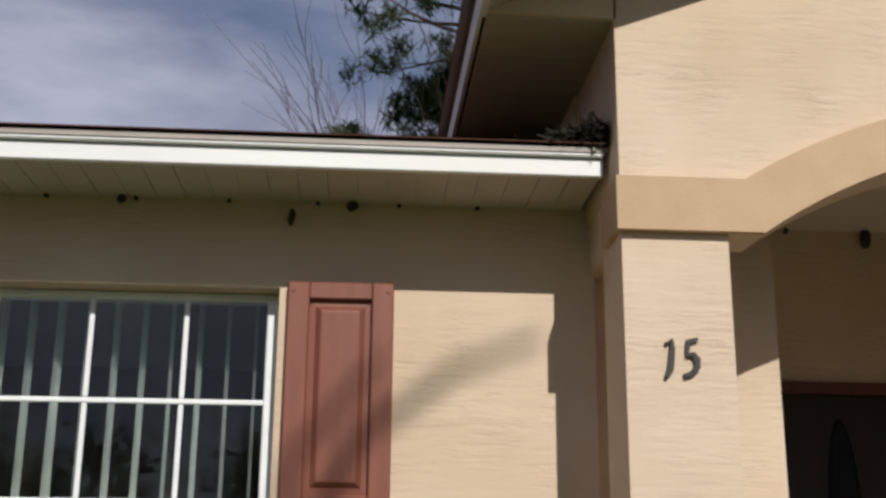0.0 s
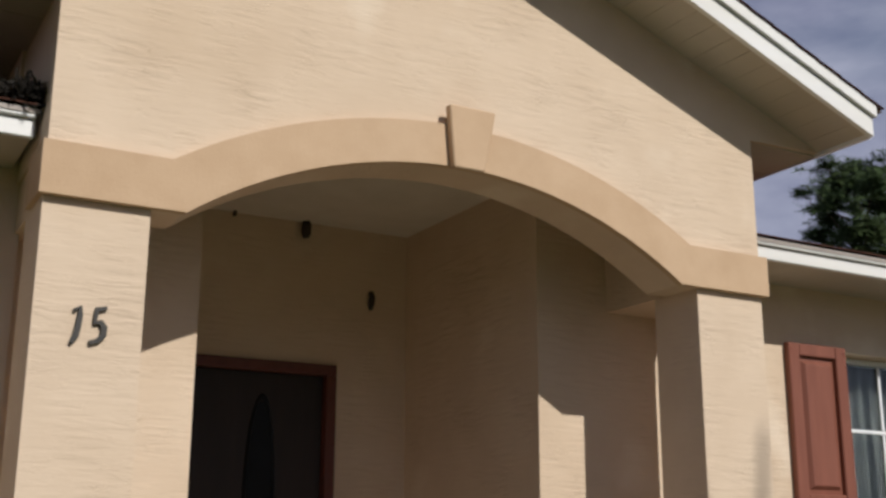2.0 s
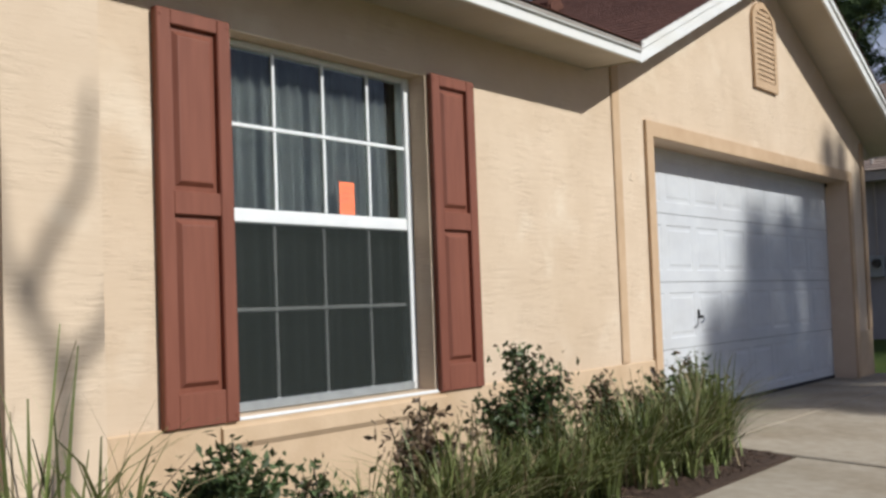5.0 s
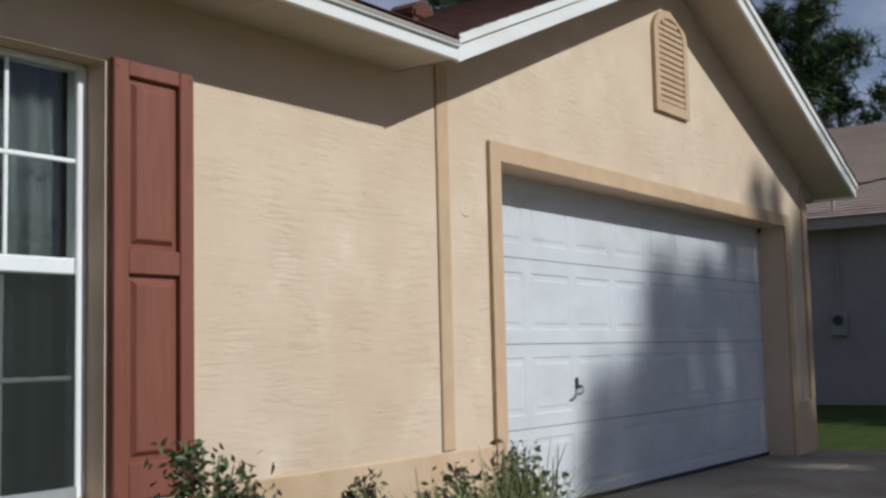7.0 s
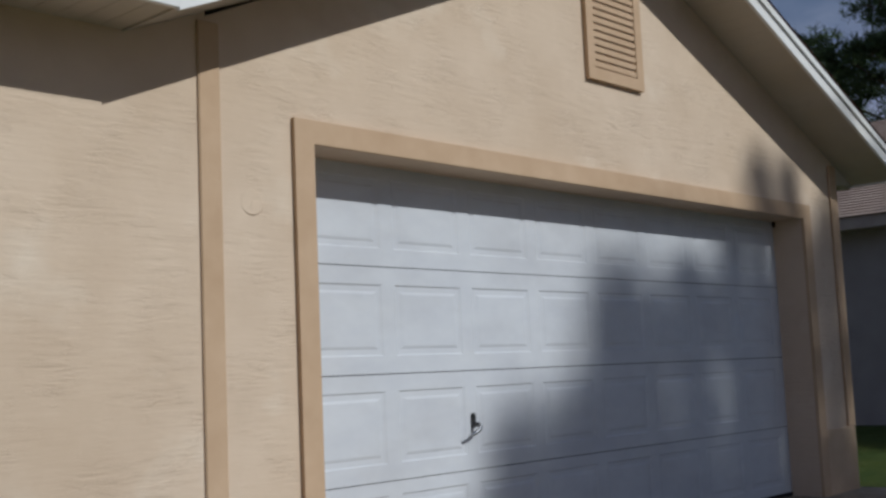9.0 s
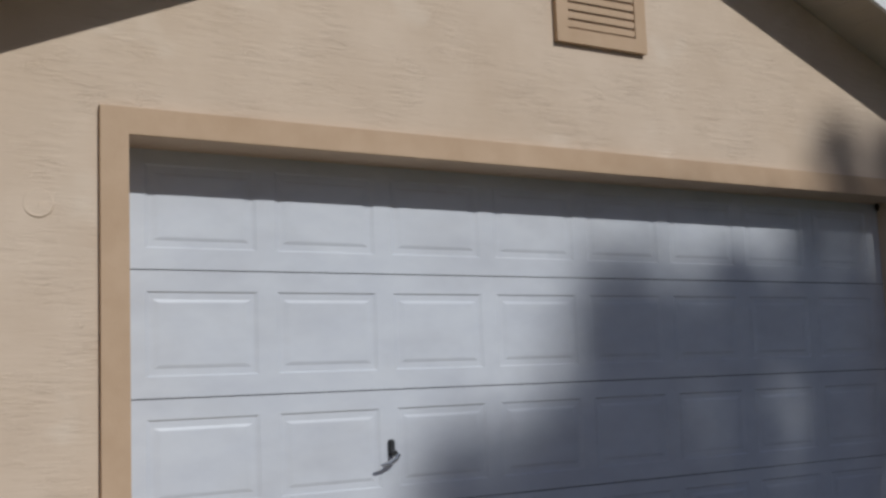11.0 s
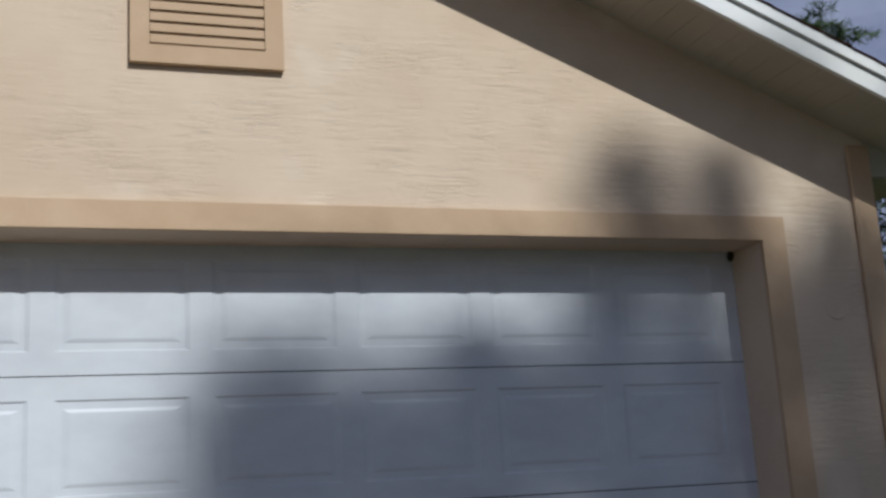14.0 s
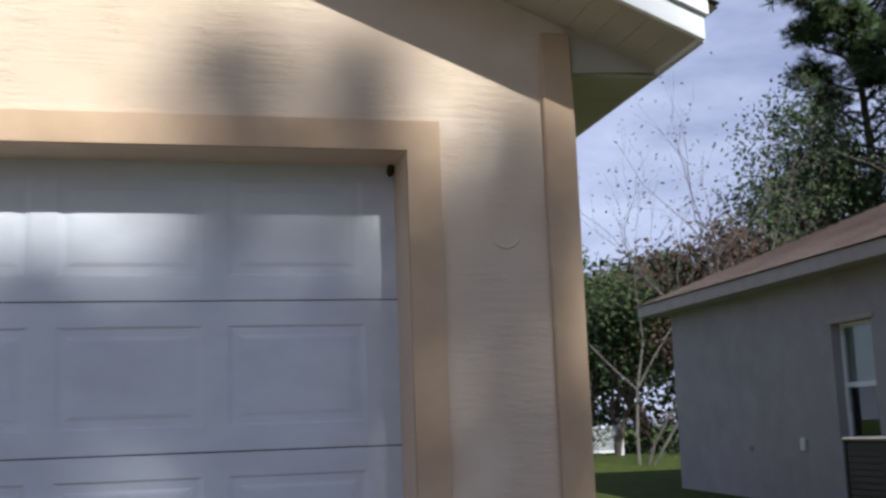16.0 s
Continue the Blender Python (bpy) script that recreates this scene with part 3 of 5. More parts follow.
RZ = 2.566
roof = thing("roof_main", "brown asphalt shingle main roof", "roof", kind="structure")
for x0, x1, y0 in ((-6.5, 0.765, 3.415), (3.782, 8.13, 3.415), (0.765, 3.782, 5.4), (8.13, 15.1, 7.2)):
    rise = (y0 - 3.415) * 0.36
    bm = bmesh.new()
    shingle_roof(bm, Vector((x0, y0, RZ + 0.006 + rise)), (1, 0, 0), (0, 1, 0.36), x1 - x0, (9.4 - y0) * 1.063)
    part("shingle_slope", bm, M_SHINGLE, roof)
    bm = bmesh.new()
    slab(bm, (x0, y0 + 0.012, RZ - 0.004 + rise), (x1, y0 + 0.012, RZ - 0.004 + rise), (x1, 9.4, RZ - 0.004 + 5.97 * 0.36), (x0, 9.4, RZ - 0.004 + 5.97 * 0.36), 0.015)
    part("deck", bm, M_NTRIM, roof)
bm = bmesh.new()
slab(bm, (-6.5, 9.4, RZ + 2.15), (15.1, 9.4, RZ + 2.15), (15.1, 15.3, RZ), (-6.5, 15.3, RZ), 0.03)
part("back_slope", bm, M_SHINGLE, roof)


def slope_part(r, s, xc, half, y0, y1, z_low, slope, fh):
    """One shingled side of a gable roof, with its deck."""
    c = math.cos(math.atan(slope))
    bm = bmesh.new()
    run = half + 0.05
    e = Vector((xc + s * run, y0 - 0.03, z_low + fh + 0.03 - 0.05 * slope))
    if s < 0:
        shingle_roof(bm, Vector((e.x, y1, e.z)), (0, -1, 0), (1, 0, slope), y1 - e.y, run / c)
    else:
        shingle_roof(bm, e, (0, 1, 0), (-1, 0, slope), y1 - e.y, run / c)
    part("shingle_slope", bm, M_SHINGLE, r)
    bm = bmesh.new()
    v = [bm.verts.new(q) for q in ((e.x, e.y + 0.012, e.z - 0.012), (xc, e.y + 0.012, e.z - 0.012 + run * slope), (xc, y1, e.z - 0.012 + run * slope), (e.x, y1, e.z - 0.012))]
    bm.faces.new(v)
    part("deck", bm, M_NTRIM, r)


def gable_roof(name, label, xc, half, y0, y1, z_low, slope, wall_y, boxed, wall_half, wall_z, return_mat):
    """A gable roof with raking fascia boards, raking soffits and boxed eaves. z_low: under edge of the fascia at its tip."""
    r = thing(name, label, "roof", kind="structure")
    peak = z_low + half * slope
    c = math.cos(math.atan(slope))
    fh = 0.118
    for s in (-1, 1):
        tip = xc + s * half
        bm = bmesh.new()
        prism(bm, [(tip, z_low), (xc, peak), (xc, peak + 0.085), (tip, z_low + 0.085)], y0, y0 + 0.025)
        part("rake_fascia", bm, M_WHITE, r, "white raking fascia board")
        bm = bmesh.new()
        prism(bm, [(tip + s * 0.012, z_low + 0.088), (xc, peak + 0.088), (xc, peak + fh + 0.022), (tip + s * 0.012, z_low + fh + 0.022)], y0 - 0.018, y0 + 0.03)
        part("rake_drip_edge", bm, M_WHITE, r)
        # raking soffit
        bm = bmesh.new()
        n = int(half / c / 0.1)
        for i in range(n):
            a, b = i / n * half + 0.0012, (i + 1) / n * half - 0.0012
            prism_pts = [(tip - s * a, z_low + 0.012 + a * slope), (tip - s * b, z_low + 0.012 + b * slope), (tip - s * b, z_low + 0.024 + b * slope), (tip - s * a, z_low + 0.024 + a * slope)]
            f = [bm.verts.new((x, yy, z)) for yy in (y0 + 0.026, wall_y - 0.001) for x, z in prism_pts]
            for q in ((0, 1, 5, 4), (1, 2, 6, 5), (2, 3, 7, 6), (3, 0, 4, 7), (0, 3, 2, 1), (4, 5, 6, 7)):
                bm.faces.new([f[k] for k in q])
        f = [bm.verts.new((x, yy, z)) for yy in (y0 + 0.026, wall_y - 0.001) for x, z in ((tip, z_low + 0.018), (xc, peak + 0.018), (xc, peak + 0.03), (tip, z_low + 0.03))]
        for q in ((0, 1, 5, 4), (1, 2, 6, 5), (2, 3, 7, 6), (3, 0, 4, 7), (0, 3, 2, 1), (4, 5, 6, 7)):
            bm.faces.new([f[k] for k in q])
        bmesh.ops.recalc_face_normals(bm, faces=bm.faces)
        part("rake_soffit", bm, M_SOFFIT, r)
        # boxed eave along the side
        if s not in boxed:
            slope_part(r, s, xc, half, y0, y1, z_low, slope, fh)
            continue
        we = xc + s * wall_half
        a, b = sorted((we, tip))
        bm = bmesh.new()
        prism(bm, [(we, wall_z), (tip, z_low + 0.012), (tip, z_low + 0.10), (we, z_low + abs(tip - we) * slope + 0.06)], wall_y, wall_y + 0.02)
        part("eave_return", bm, return_mat, r)
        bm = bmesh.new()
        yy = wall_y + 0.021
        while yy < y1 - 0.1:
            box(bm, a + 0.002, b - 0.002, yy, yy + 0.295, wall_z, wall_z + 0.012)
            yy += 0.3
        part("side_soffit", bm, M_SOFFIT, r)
        bm = bmesh.new()
        box(bm, tip - 0.012, tip + 0.012, y0 + 0.026, y1, z_low, z_low + 0.10)
        part("side_fascia", bm, M_WHITE, r)
        slope_part(r, s, xc, half, y0, y1, z_low, slope, fh)
    return r


gable_roof("roof_garage", "brown asphalt shingle garage gable roof with white rake boards", GXC, 3.487, EAVE_Y, 9.2, 2.463, G_SLOPE, WALL, (1,), GX1 - GXC, 2.455, M_SOFFIT)
gable_roof("roof_porch", "brown asphalt shingle porch gable roof with white rake boards", PXC, 1.93, 3.0, 6.3, 2.967, P_SLOPE, PF, (-1, 1), PX1 - PXC, 2.967, M_STUCCO)
# porch side walls above the main roof
for x0, x1 in ((PX0, PX0 + 0.15), (PX1 - 0.15, PX1)):
    structure("wall_porch_side", boxbm(x0, x1, 3.517, 5.4, 2.43, 2.966), M_STUCCO, "cream stucco cheek wall of the porch gable", "wall")


# ---- windows ----
def single_hung(name, label, x0, x1, z0, z1, y, cols, meet, screen, mun_rows, bar_x0=None):
    """A single-hung window with grilles. y: plane of the frame's face. mun_rows: heights of the grille bars in each sash."""
    w = thing(name, label, "window", kind="structure")
    fw, dep = 0.045, 0.07
    for nm, b in (("frame_left", (x0, x0 + fw, z0, z1)), ("frame_right", (x1 - fw, x1, z0, z1)), ("frame_head", (x0 + fw, x1 - fw, z1 - 0.028, z1)), ("frame_foot", (x0 + fw, x1 - fw, z0, z0 + 0.03))):
        part(nm, boxbm(b[0], b[1], y, y + dep, b[2], b[3], bevel=0.005), M_VINYL, w)
    part("meeting_rail", boxbm(x0 + fw, x1 - fw, y + 0.008, y + 0.05, meet[0], meet[1], bevel=0.006), M_VINYL, w, "white meeting rail")
    gx0, gx1 = x0 + fw, x1 - fw
    for i, (a, b, depth) in enumerate(((meet[1], z1 - 0.028, 0.022), (z0 + 0.03, meet[0], 0.040))):
        pane = part("pane", boxbm(gx0 + 0.001, gx1 - 0.001, y + depth, y + depth + 0.004, a + 0.001, b - 0.001), M_GLASS, w)
        pane.visible_shadow = False
        grille = part("grille", boxbm(gx0, gx1, y + depth - 0.012, y + depth - 0.002, mun_rows[i] - 0.009, mun_rows[i] + 0.009, bevel=0.003), M_VINYL, w)
        for c in range(1, cols):
            cx = (x0 if bar_x0 is None else bar_x0) + (x1 - (x0 if bar_x0 is None else bar_x0)) * c / cols
            for za, zb in ((a, mun_rows[i] - 0.0095), (mun_rows[i] + 0.0095, b)):
                part("grille_bar", boxbm(cx - 0.009, cx + 0.009, y + depth - 0.012, y + depth - 0.002, za + 0.001, zb - 0.001, bevel=0.003), M_VINYL, grille)
    if screen:
        part("screen_frame", boxbm(gx0 + 0.001, gx1 - 0.001, y - 0.010, y - 0.001, z0 + 0.004, z0 + 0.046, bevel=0.002), M_ALU, w, "grey screen frame")
        sc = part("insect_screen", boxbm(gx0, gx1, y + 0.008, y + 0.0095, z0 + 0.047, meet[0] - 0.001), M_SCREEN, w, "dark insect screen over the lower sash")
        sc.visible_shadow = False
    return w


WY = 3.965
win_b = single_hung("window_1", "white vinyl single-hung window with grilles and grey curtain", WIN_B[0] + 0.002, WIN_B[1] - 0.002, WIN_B[2] + 0.002, WIN_B[3] - 0.002, WY, 4, (1.350, 1.414), True, (1.79, 0.958), 4.935)
win_a = single_hung("window_2", "white vinyl single-hung window with grilles and vertical blinds", WIN_A[0] + 0.002, WIN_A[1] - 0.002, WIN_A[2] + 0.002, WIN_A[3] - 0.002, WY, 4, (1.39, 1.46), True, (1.79, 1.03))


def sill(x0, x1, z):
    bm = bmesh.new()
    v = [(WALL - 0.036, z - 0.085), (WALL - 0.020, z - 0.11), (WALL - 0.0015, z - 0.12), (WALL - 0.0015, z), (WALL - 0.034, z - 0.022)]
    f = [[bm.verts.new((x, a, b)) for a, b in v] for x in (x0, x1)]
    bm.faces.new(f[0][::-1])
    bm.faces.new(f[1])
    for i in range(5):
        j = (i + 1) % 5
        bm.faces.new([f[0][i], f[0][j], f[1][j], f[1][i]])
    bmesh.ops.recalc_face_normals(bm, faces=bm.faces)
    structure("window_sill", bm, M_BASE, "tan stucco window sill", "sill")
    structure("trim_sill_edge", boxbm(x0 + 0.09, x1 - 0.05, WALL - 0.018, WY - 0.002, z + 0.0005, z + 0.018, bevel=0.004), M_VINYL, "white painted sill edge under the window", "sill edge")


sill(WIN_B[0] - 0.12, WIN_B[1] + 0.06, WIN_B[2] - 0.02)
sill(WIN_A[0] - 0.06, WIN_A[1] + 0.06, WIN_A[2] - 0.02)


def curtain(x0, x1, y, z0, z1, folds, seed):
    rnd = random.Random(seed)
    n = folds * 8
    vs, fs = [], []
    ph = [rnd.uniform(-0.6, 0.6) for _ in range(folds + 1)]
    for i in range(n + 1):
        u = i / n
        k = u * folds
        d = 0.018 * math.sin(math.tau * k + ph[int(k)]) + 0.008 * math.sin(math.tau * k * 0.37 + 1)
        for z in (z0, (z0 + z1) / 2, z1):
            vs.append((x0 + (x1 - x0) * u, y + d * (1.15 if z == z0 else 1.0 if z < z1 else 0.7), z))
    for i in range(n):
        for j in range(2):
            a = i * 3 + j
            fs.append((a, a + 3, a + 4, a + 1))
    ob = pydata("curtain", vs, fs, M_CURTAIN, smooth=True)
    so = ob.modifiers.new("thickness", "SOLIDIFY")
    so.thickness = 0.002
    return tagged(ob, "grey sheer curtain hanging in soft folds behind the window", "curtain")


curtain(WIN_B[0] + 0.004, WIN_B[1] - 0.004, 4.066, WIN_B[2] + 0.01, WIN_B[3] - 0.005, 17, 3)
tag = part("paper_notice", boxbm(5.748, 5.863, WY + 0.028, WY + 0.030, 1.418, 1.582), M_TAG)
tagged(tag, "small orange paper notice taped inside the window", "notice")
for i, (a, b) in enumerate(((0.02, 0.095), (0.02, 0.08), (0.02, 0.07))):
    part("print_line", boxbm(5.748 + a, 5.748 + b, WY + 0.0272, WY + 0.0278, 1.55 - i * 0.03, 1.556 - i * 0.03), M_SHUTTER, tag)


def vertical_blind(x0, x1, y, z0, z1):
    b = thing("vertical_blind", "white vertical blind with slats turned open", "blind")
    part("head_rail", boxbm(x0, x1, y - 0.03, y + 0.03, z1, z1 + 0.05, bevel=0.004), M_BLIND, b)
    n = int((x1 - x0) / 0.101)
    for i in range(n):
        cx = x0 + 0.05 + i * 0.101
        bm = bmesh.new()
        ang = radians(87 + 3 * math.sin(i * 2.3))
        p = []
        for k in (-1, -0.5, 0, 0.5, 1):
            w, bow = 0.0445 * k, 0.005 * (1 - k * k)
            p.append((cx + w * math.cos(ang) - bow * math.sin(ang), y + w * math.sin(ang) + bow * math.cos(ang)))
        v = [[bm.verts.new((a, c, z)) for a, c in p] for z in (z0, z1 - 0.002)]
        for k in range(4):
            bm.faces.new([v[0][k], v[0][k + 1], v[1][k + 1], v[1][k]])
        bmesh.ops.solidify(bm, geom=list(bm.faces), thickness=0.0012)
        part("slat", bm, M_BLIND, b)
    return b


vertical_blind(WIN_A[0] - 0.05, WIN_A[1] + 0.05, 4.16, 0.5, 2.20)


# ---- shutters ----
def shutter(x0, x1, z0, z1, p1, p2, label):
    s = thing("window_shutter", label, "shutter", group="window shutters", at=((x0 + x1) / 2, WALL, z0))
    st, yf, yb = 0.075, WALL - 0.038, WALL - 0.002
    part("stile", boxbm(x0, x0 + st, yf, yb, z0, z1, bevel=0.005), M_SHUTTER, s)
    part("stile", boxbm(x1 - st, x1, yf, yb, z0, z1, bevel=0.005), M_SHUTTER, s)
    for a, b in ((z0, p2[0]), (p2[1], p1[0]), (p1[1], z1)):
        part("rail", boxbm(x0 + st + 0.0005, x1 - st - 0.0005, yf + 0.003, yb, a, b, bevel=0.004), M_SHUTTER, s)
    for a, b in (p1, p2):
        bm = bmesh.new()
        xa, xb = x0 + st + 0.0005, x1 - st - 0.0005
        rings = []
        for inset, yy in ((0.0, yf + 0.026), (0.022, yf + 0.024), (0.040, yf + 0.007), (0.046, yf + 0.006)):
            rings.append([bm.verts.new(q) for q in ((xa + inset, yy, a + inset), (xb - inset, yy, a + inset), (xb - inset, yy, b - inset), (xa + inset, yy, b - inset))])
        for r0, r1 in zip(rings, rings[1:]):
            for k in range(4):
                bm.faces.new([r0[k], r0[(k + 1) % 4], r1[(k + 1) % 4], r1[k]])
        bm.faces.new(rings[-1])
        part("panel", bm, M_SHUTTER, s)
    for cx in (x0 + 0.02, x1 - 0.02):
        for cz in (z0 + 0.03, z1 - 0.03):
            part("screw_cap", tube(bmesh.new(), [(cx, yf - 0.003, cz), (cx, yf + 0.002, cz)], [0.007, 0.008], 8), M_SHUTTER, s)
    return s


shutter(4.456, 4.862, 0.49, 2.190, (1.450, 2.129), (0.63, 1.353), "red-brown raised-panel shutter beside the grilled window")
shutter(6.335, 6.742, 0.49, 2.190, (1.450, 2.129), (0.63, 1.353), "red-brown raised-panel shutter beside the grilled window")
shutter(-0.270, 0.094, 0.64, 2.190, (1.473, 2.131), (0.76, 1.385), "red-brown raised-panel shutter beside the window with blinds")

# ---- garage door ----
gd = thing("garage_door", "white steel sectional garage door with embossed panels, closed", "garage door", at=(11.61, 4.1, 0))
GY = 4.1
LINES = [0.03, 0.53, 1.066, 1.612, 2.16]


PW, PH, PX_0, PITCH = 0.512, 0.362, 9.268, 0.5990


def embossed_mesh(w, h):
    """A pressed panel: a sharp step down, a flat groove and a softly raised field."""
    bm = bmesh.new()
    rings = []
    for ix, iz, yy in ((0.0, 0.0, 0.0), (0.020, 0.0065, 0.0058), (0.034, 0.034, 0.0058), (0.058, 0.046, 0.0020), (0.066, 0.052, 0.0014)):
        rings.append([bm.verts.new(q) for q in ((ix, yy, iz), (w - ix, yy, iz), (w - ix, yy, h - iz), (ix, yy, h - iz))])
    for r0, r1 in zip(rings, rings[1:]):
        for k in range(4):
            bm.faces.new([r0[k], r0[(k + 1) % 4], r1[(k + 1) % 4], r1[k]])
    bm.faces.new(rings[-1])
    return mesh_of("panel", bm, M_STEEL)


panel_me = embossed_mesh(PW, PH)
for a, b in zip(LINES, LINES[1:]):
    xs = [9.09]
    for c in range(8):
        xs += [PX_0 + PITCH * c, PX_0 + PITCH * c + PW]
    xs.append(14.135)
    pz = (a + b) / 2 - PH / 2
    bm = grid_wall(bmesh.new(), xs, [a + 0.0025, pz, pz + PH, b - 0.0025], GY, GY + 0.012, lambda i, j: j != 1 or i % 2 == 0)
    sec = part("section", bm, M_STEEL, gd)
    for c in range(8):
        ob = new("panel", panel_me)
        ob.parent = sec
        ob.location = (PX_0 + PITCH * c, GY, pz)
        ob.matrix_parent_inverse = parent_world(sec).inverted()
part("bottom_seal", boxbm(9.09, 14.135, GY - 0.004, GY + 0.03, -0.05, 0.030), M_SEAL, gd, "black rubber bottom seal")
part("backing", boxbm(9.09, 14.135, GY + 0.0125, GY + 0.05, 0.031, 2.25), M_SEAL, gd)
lk = thing("garage_lock_handle", "dark metal garage lock with a chrome lever handle", "door handle", at=(10.43, GY, 0.76))
part("escutcheon", boxbm(10.412, 10.446, GY - 0.014, GY - 0.0005, 0.755, 0.835, bevel=0.008), M_METAL, lk)
part("spindle", tube(bmesh.new(), [(10.43, GY - 0.013, 0.775), (10.43, GY - 0.045, 0.772)], [0.012, 0.012], 10), M_METAL, lk)
part("lever", tube(bmesh.new(), [(10.445, GY - 0.045, 0.765), (10.425, GY - 0.05, 0.745), (10.39, GY - 0.052, 0.728), (10.345, GY - 0.052, 0.722)], [0.010, 0.012, 0.010, 0.007], 8), M_CHROME, lk, "chrome lever")

# ---- gable vent ----
gv = thing("gable_vent", "tan arched louvre vent with horizontal slats in the gable", "vent", at=(11.63, WALL, 2.80))
VX0, VX1, VZ0, VZ1 = 11.33, 11.935, 2.80, 3.42
N = 12
half = (VX1 - VX0) / 2
cxv = (VX0 + VX1) / 2


def vent_ring(bm, ins, y0, y1):
    outer, inner = [], []
    for lst, i in ((outer, 0.0), (inner, ins)):
        lst.append((VX0 + i, VZ0 + i))
        lst.append((VX1 - i, VZ0 + i))
        for k in range(N + 1):
            a = math.pi * k / N
            lst.append((cxv + (half - i) * math.cos(a), VZ1 + (0.19 - i * 0.8) * math.sin(a)))
    n = len(outer)
    vo = [[bm.verts.new((x, y, z)) for x, z in outer] for y in (y0, y1)]
    vi = [[bm.verts.new((x, y, z)) for x, z in inner] for y in (y0, y1)]
    for k in range(n):
        j = (k + 1) % n
        bm.faces.new([vo[0][k], vo[0][j], vi[0][j], vi[0][k]])
        bm.faces.new([vo[0][j], vo[0][k], vo[1][k], vo[1][j]])
        bm.faces.new([vi[0][k], vi[0][j], vi[1][j], vi[1][k]])
    return bm


part("frame", vent_ring(bmesh.new(), 0.075, WALL - 0.032, WALL - 0.002), M_TRIM, gv)
k, z = 0, VZ0 + 0.085
while z < VZ1 + 0.09:
    hw = half - 0.077 if z < VZ1 else (half - 0.077) * math.sqrt(max(0.0, 1 - ((z + 0.03 - VZ1) / 0.135) ** 2))
    if hw > 0.05:
        bm = bmesh.new()
        prof = [(WALL - 0.027, z), (WALL - 0.006, z + 0.014), (WALL - 0.006, z + 0.046), (WALL - 0.027, z + 0.032)]
        f = [[bm.verts.new((x, a, b)) for a, b in prof] for x in (cxv - hw, cxv + hw)]
        bm.faces.new(f[0])
        bm.faces.new(f[1][::-1])
        for i in range(4):
            j = (i + 1) % 4
            bm.faces.new([f[0][j], f[0][i], f[1][i], f[1][j]])
        bmesh.ops.recalc_face_normals(bm, faces=bm.faces)
        part("slat", bm, M_TRIM, gv)
    z += 0.047
part("backing", boxbm(VX0 + 0.08, VX1 - 0.08, WALL - 0.005, WALL - 0.002, VZ0 + 0.08, VZ1), M_TRIM, gv)


# ---- round stucco patches ----
def round_patch(cx, cz):
    bm = bmesh.new()
    n, rr = 28, 0.06
    rings = []
    for r, y in ((rr, WALL - 0.0005), (rr - 0.006, WALL - 0.006), (rr - 0.014, WALL - 0.004), (0.0001, WALL - 0.004)):
        rings.append([bm.verts.new((cx + r * math.cos(math.tau * k / n), WALL - 0.0005 + (y - WALL) * (0.12 + 0.95 * max(0.0, -math.sin(math.tau * k / n - 0.4))), cz + r * math.sin(math.tau * k / n))) for k in range(n)])
    for r0, r1 in zip(rings, rings[1:]):
        for k in range(n):
            bm.faces.new([r0[k], r0[(k + 1) % n], r1[(k + 1) % n], r1[k]])
    bmesh.ops.recalc_face_normals(bm, faces=bm.faces)
    structure("wall_patch", bm, M_STUCCO, "round stucco patch over a lamp box", "wall patch")


round_patch(8.781, 1.835)
round_patch(14.467, 1.825)


# ---- house number ----
def digit(name, points, width, label):
    """A cut letter drawn as a stroke of varying width: points are x, z and half width."""
    bm = bmesh.new()
    y0, y1 = PF - 0.014, PF - 0.004
    L, R = [], []
    for i, (x, z, w) in enumerate(points):
        a, b = points[max(i - 1, 0)], points[min(i + 1, len(points) - 1)]
        d = Vector((b[0] - a[0], b[1] - a[1])).normalized()
        nx, nz = -d.y, d.x
        w *= 1.25
        L.append((x + nx * w, z + nz * w))
        R.append((x - nx * w, z - nz * w))
    loops = [[[bm.verts.new((x, y, z)) for x, z in side] for side in (L, R)] for y in (y0, y1)]
    (l0, r0), (l1, r1) = loops
    for i in range(len(points) - 1):
        bm.faces.new([l0[i], r0[i], r0[i + 1], l0[i + 1]])
        bm.faces.new([l1[i + 1], r1[i + 1], r1[i], l1[i]])
        bm.faces.new([l0[i + 1], l1[i + 1], l1[i], l0[i]])
        bm.faces.new([r0[i], r1[i], r1[i + 1], r0[i + 1]])
    bmesh.ops.recalc_face_normals(bm, faces=bm.faces)
    ob = part(name, bm, M_BLACK)
    return tagged(ob, label, "house number", group="house number")


NX, NZ = 0.894, 1.797
digit("number_one", [(NX + 0.002, NZ + 0.100, 0.004), (NX + 0.020, NZ + 0.112, 0.005), (NX + 0.021, NZ + 0.085, 0.0065), (NX + 0.017, NZ + 0.050, 0.007), (NX + 0.012, NZ + 0.022, 0.008), (NX - 0.002, NZ - 0.002, 0.004)], 0.01,
      "black metal house number one on the porch post")
fx = NX + 0.058
digit("number_five", [(fx + 0.042, NZ + 0.116, 0.004), (fx + 0.012, NZ + 0.108, 0.006), (fx + 0.010, NZ + 0.085, 0.005), (fx + 0.008, NZ + 0.068, 0.0055), (fx + 0.026, NZ + 0.070, 0.006), (fx + 0.038, NZ + 0.054, 0.0075),
                      (fx + 0.036, NZ + 0.030, 0.0075), (fx + 0.020, NZ + 0.012, 0.006), (fx - 0.004, NZ + 0.004, 0.005)], 0.01, "black metal house number five on the porch post")

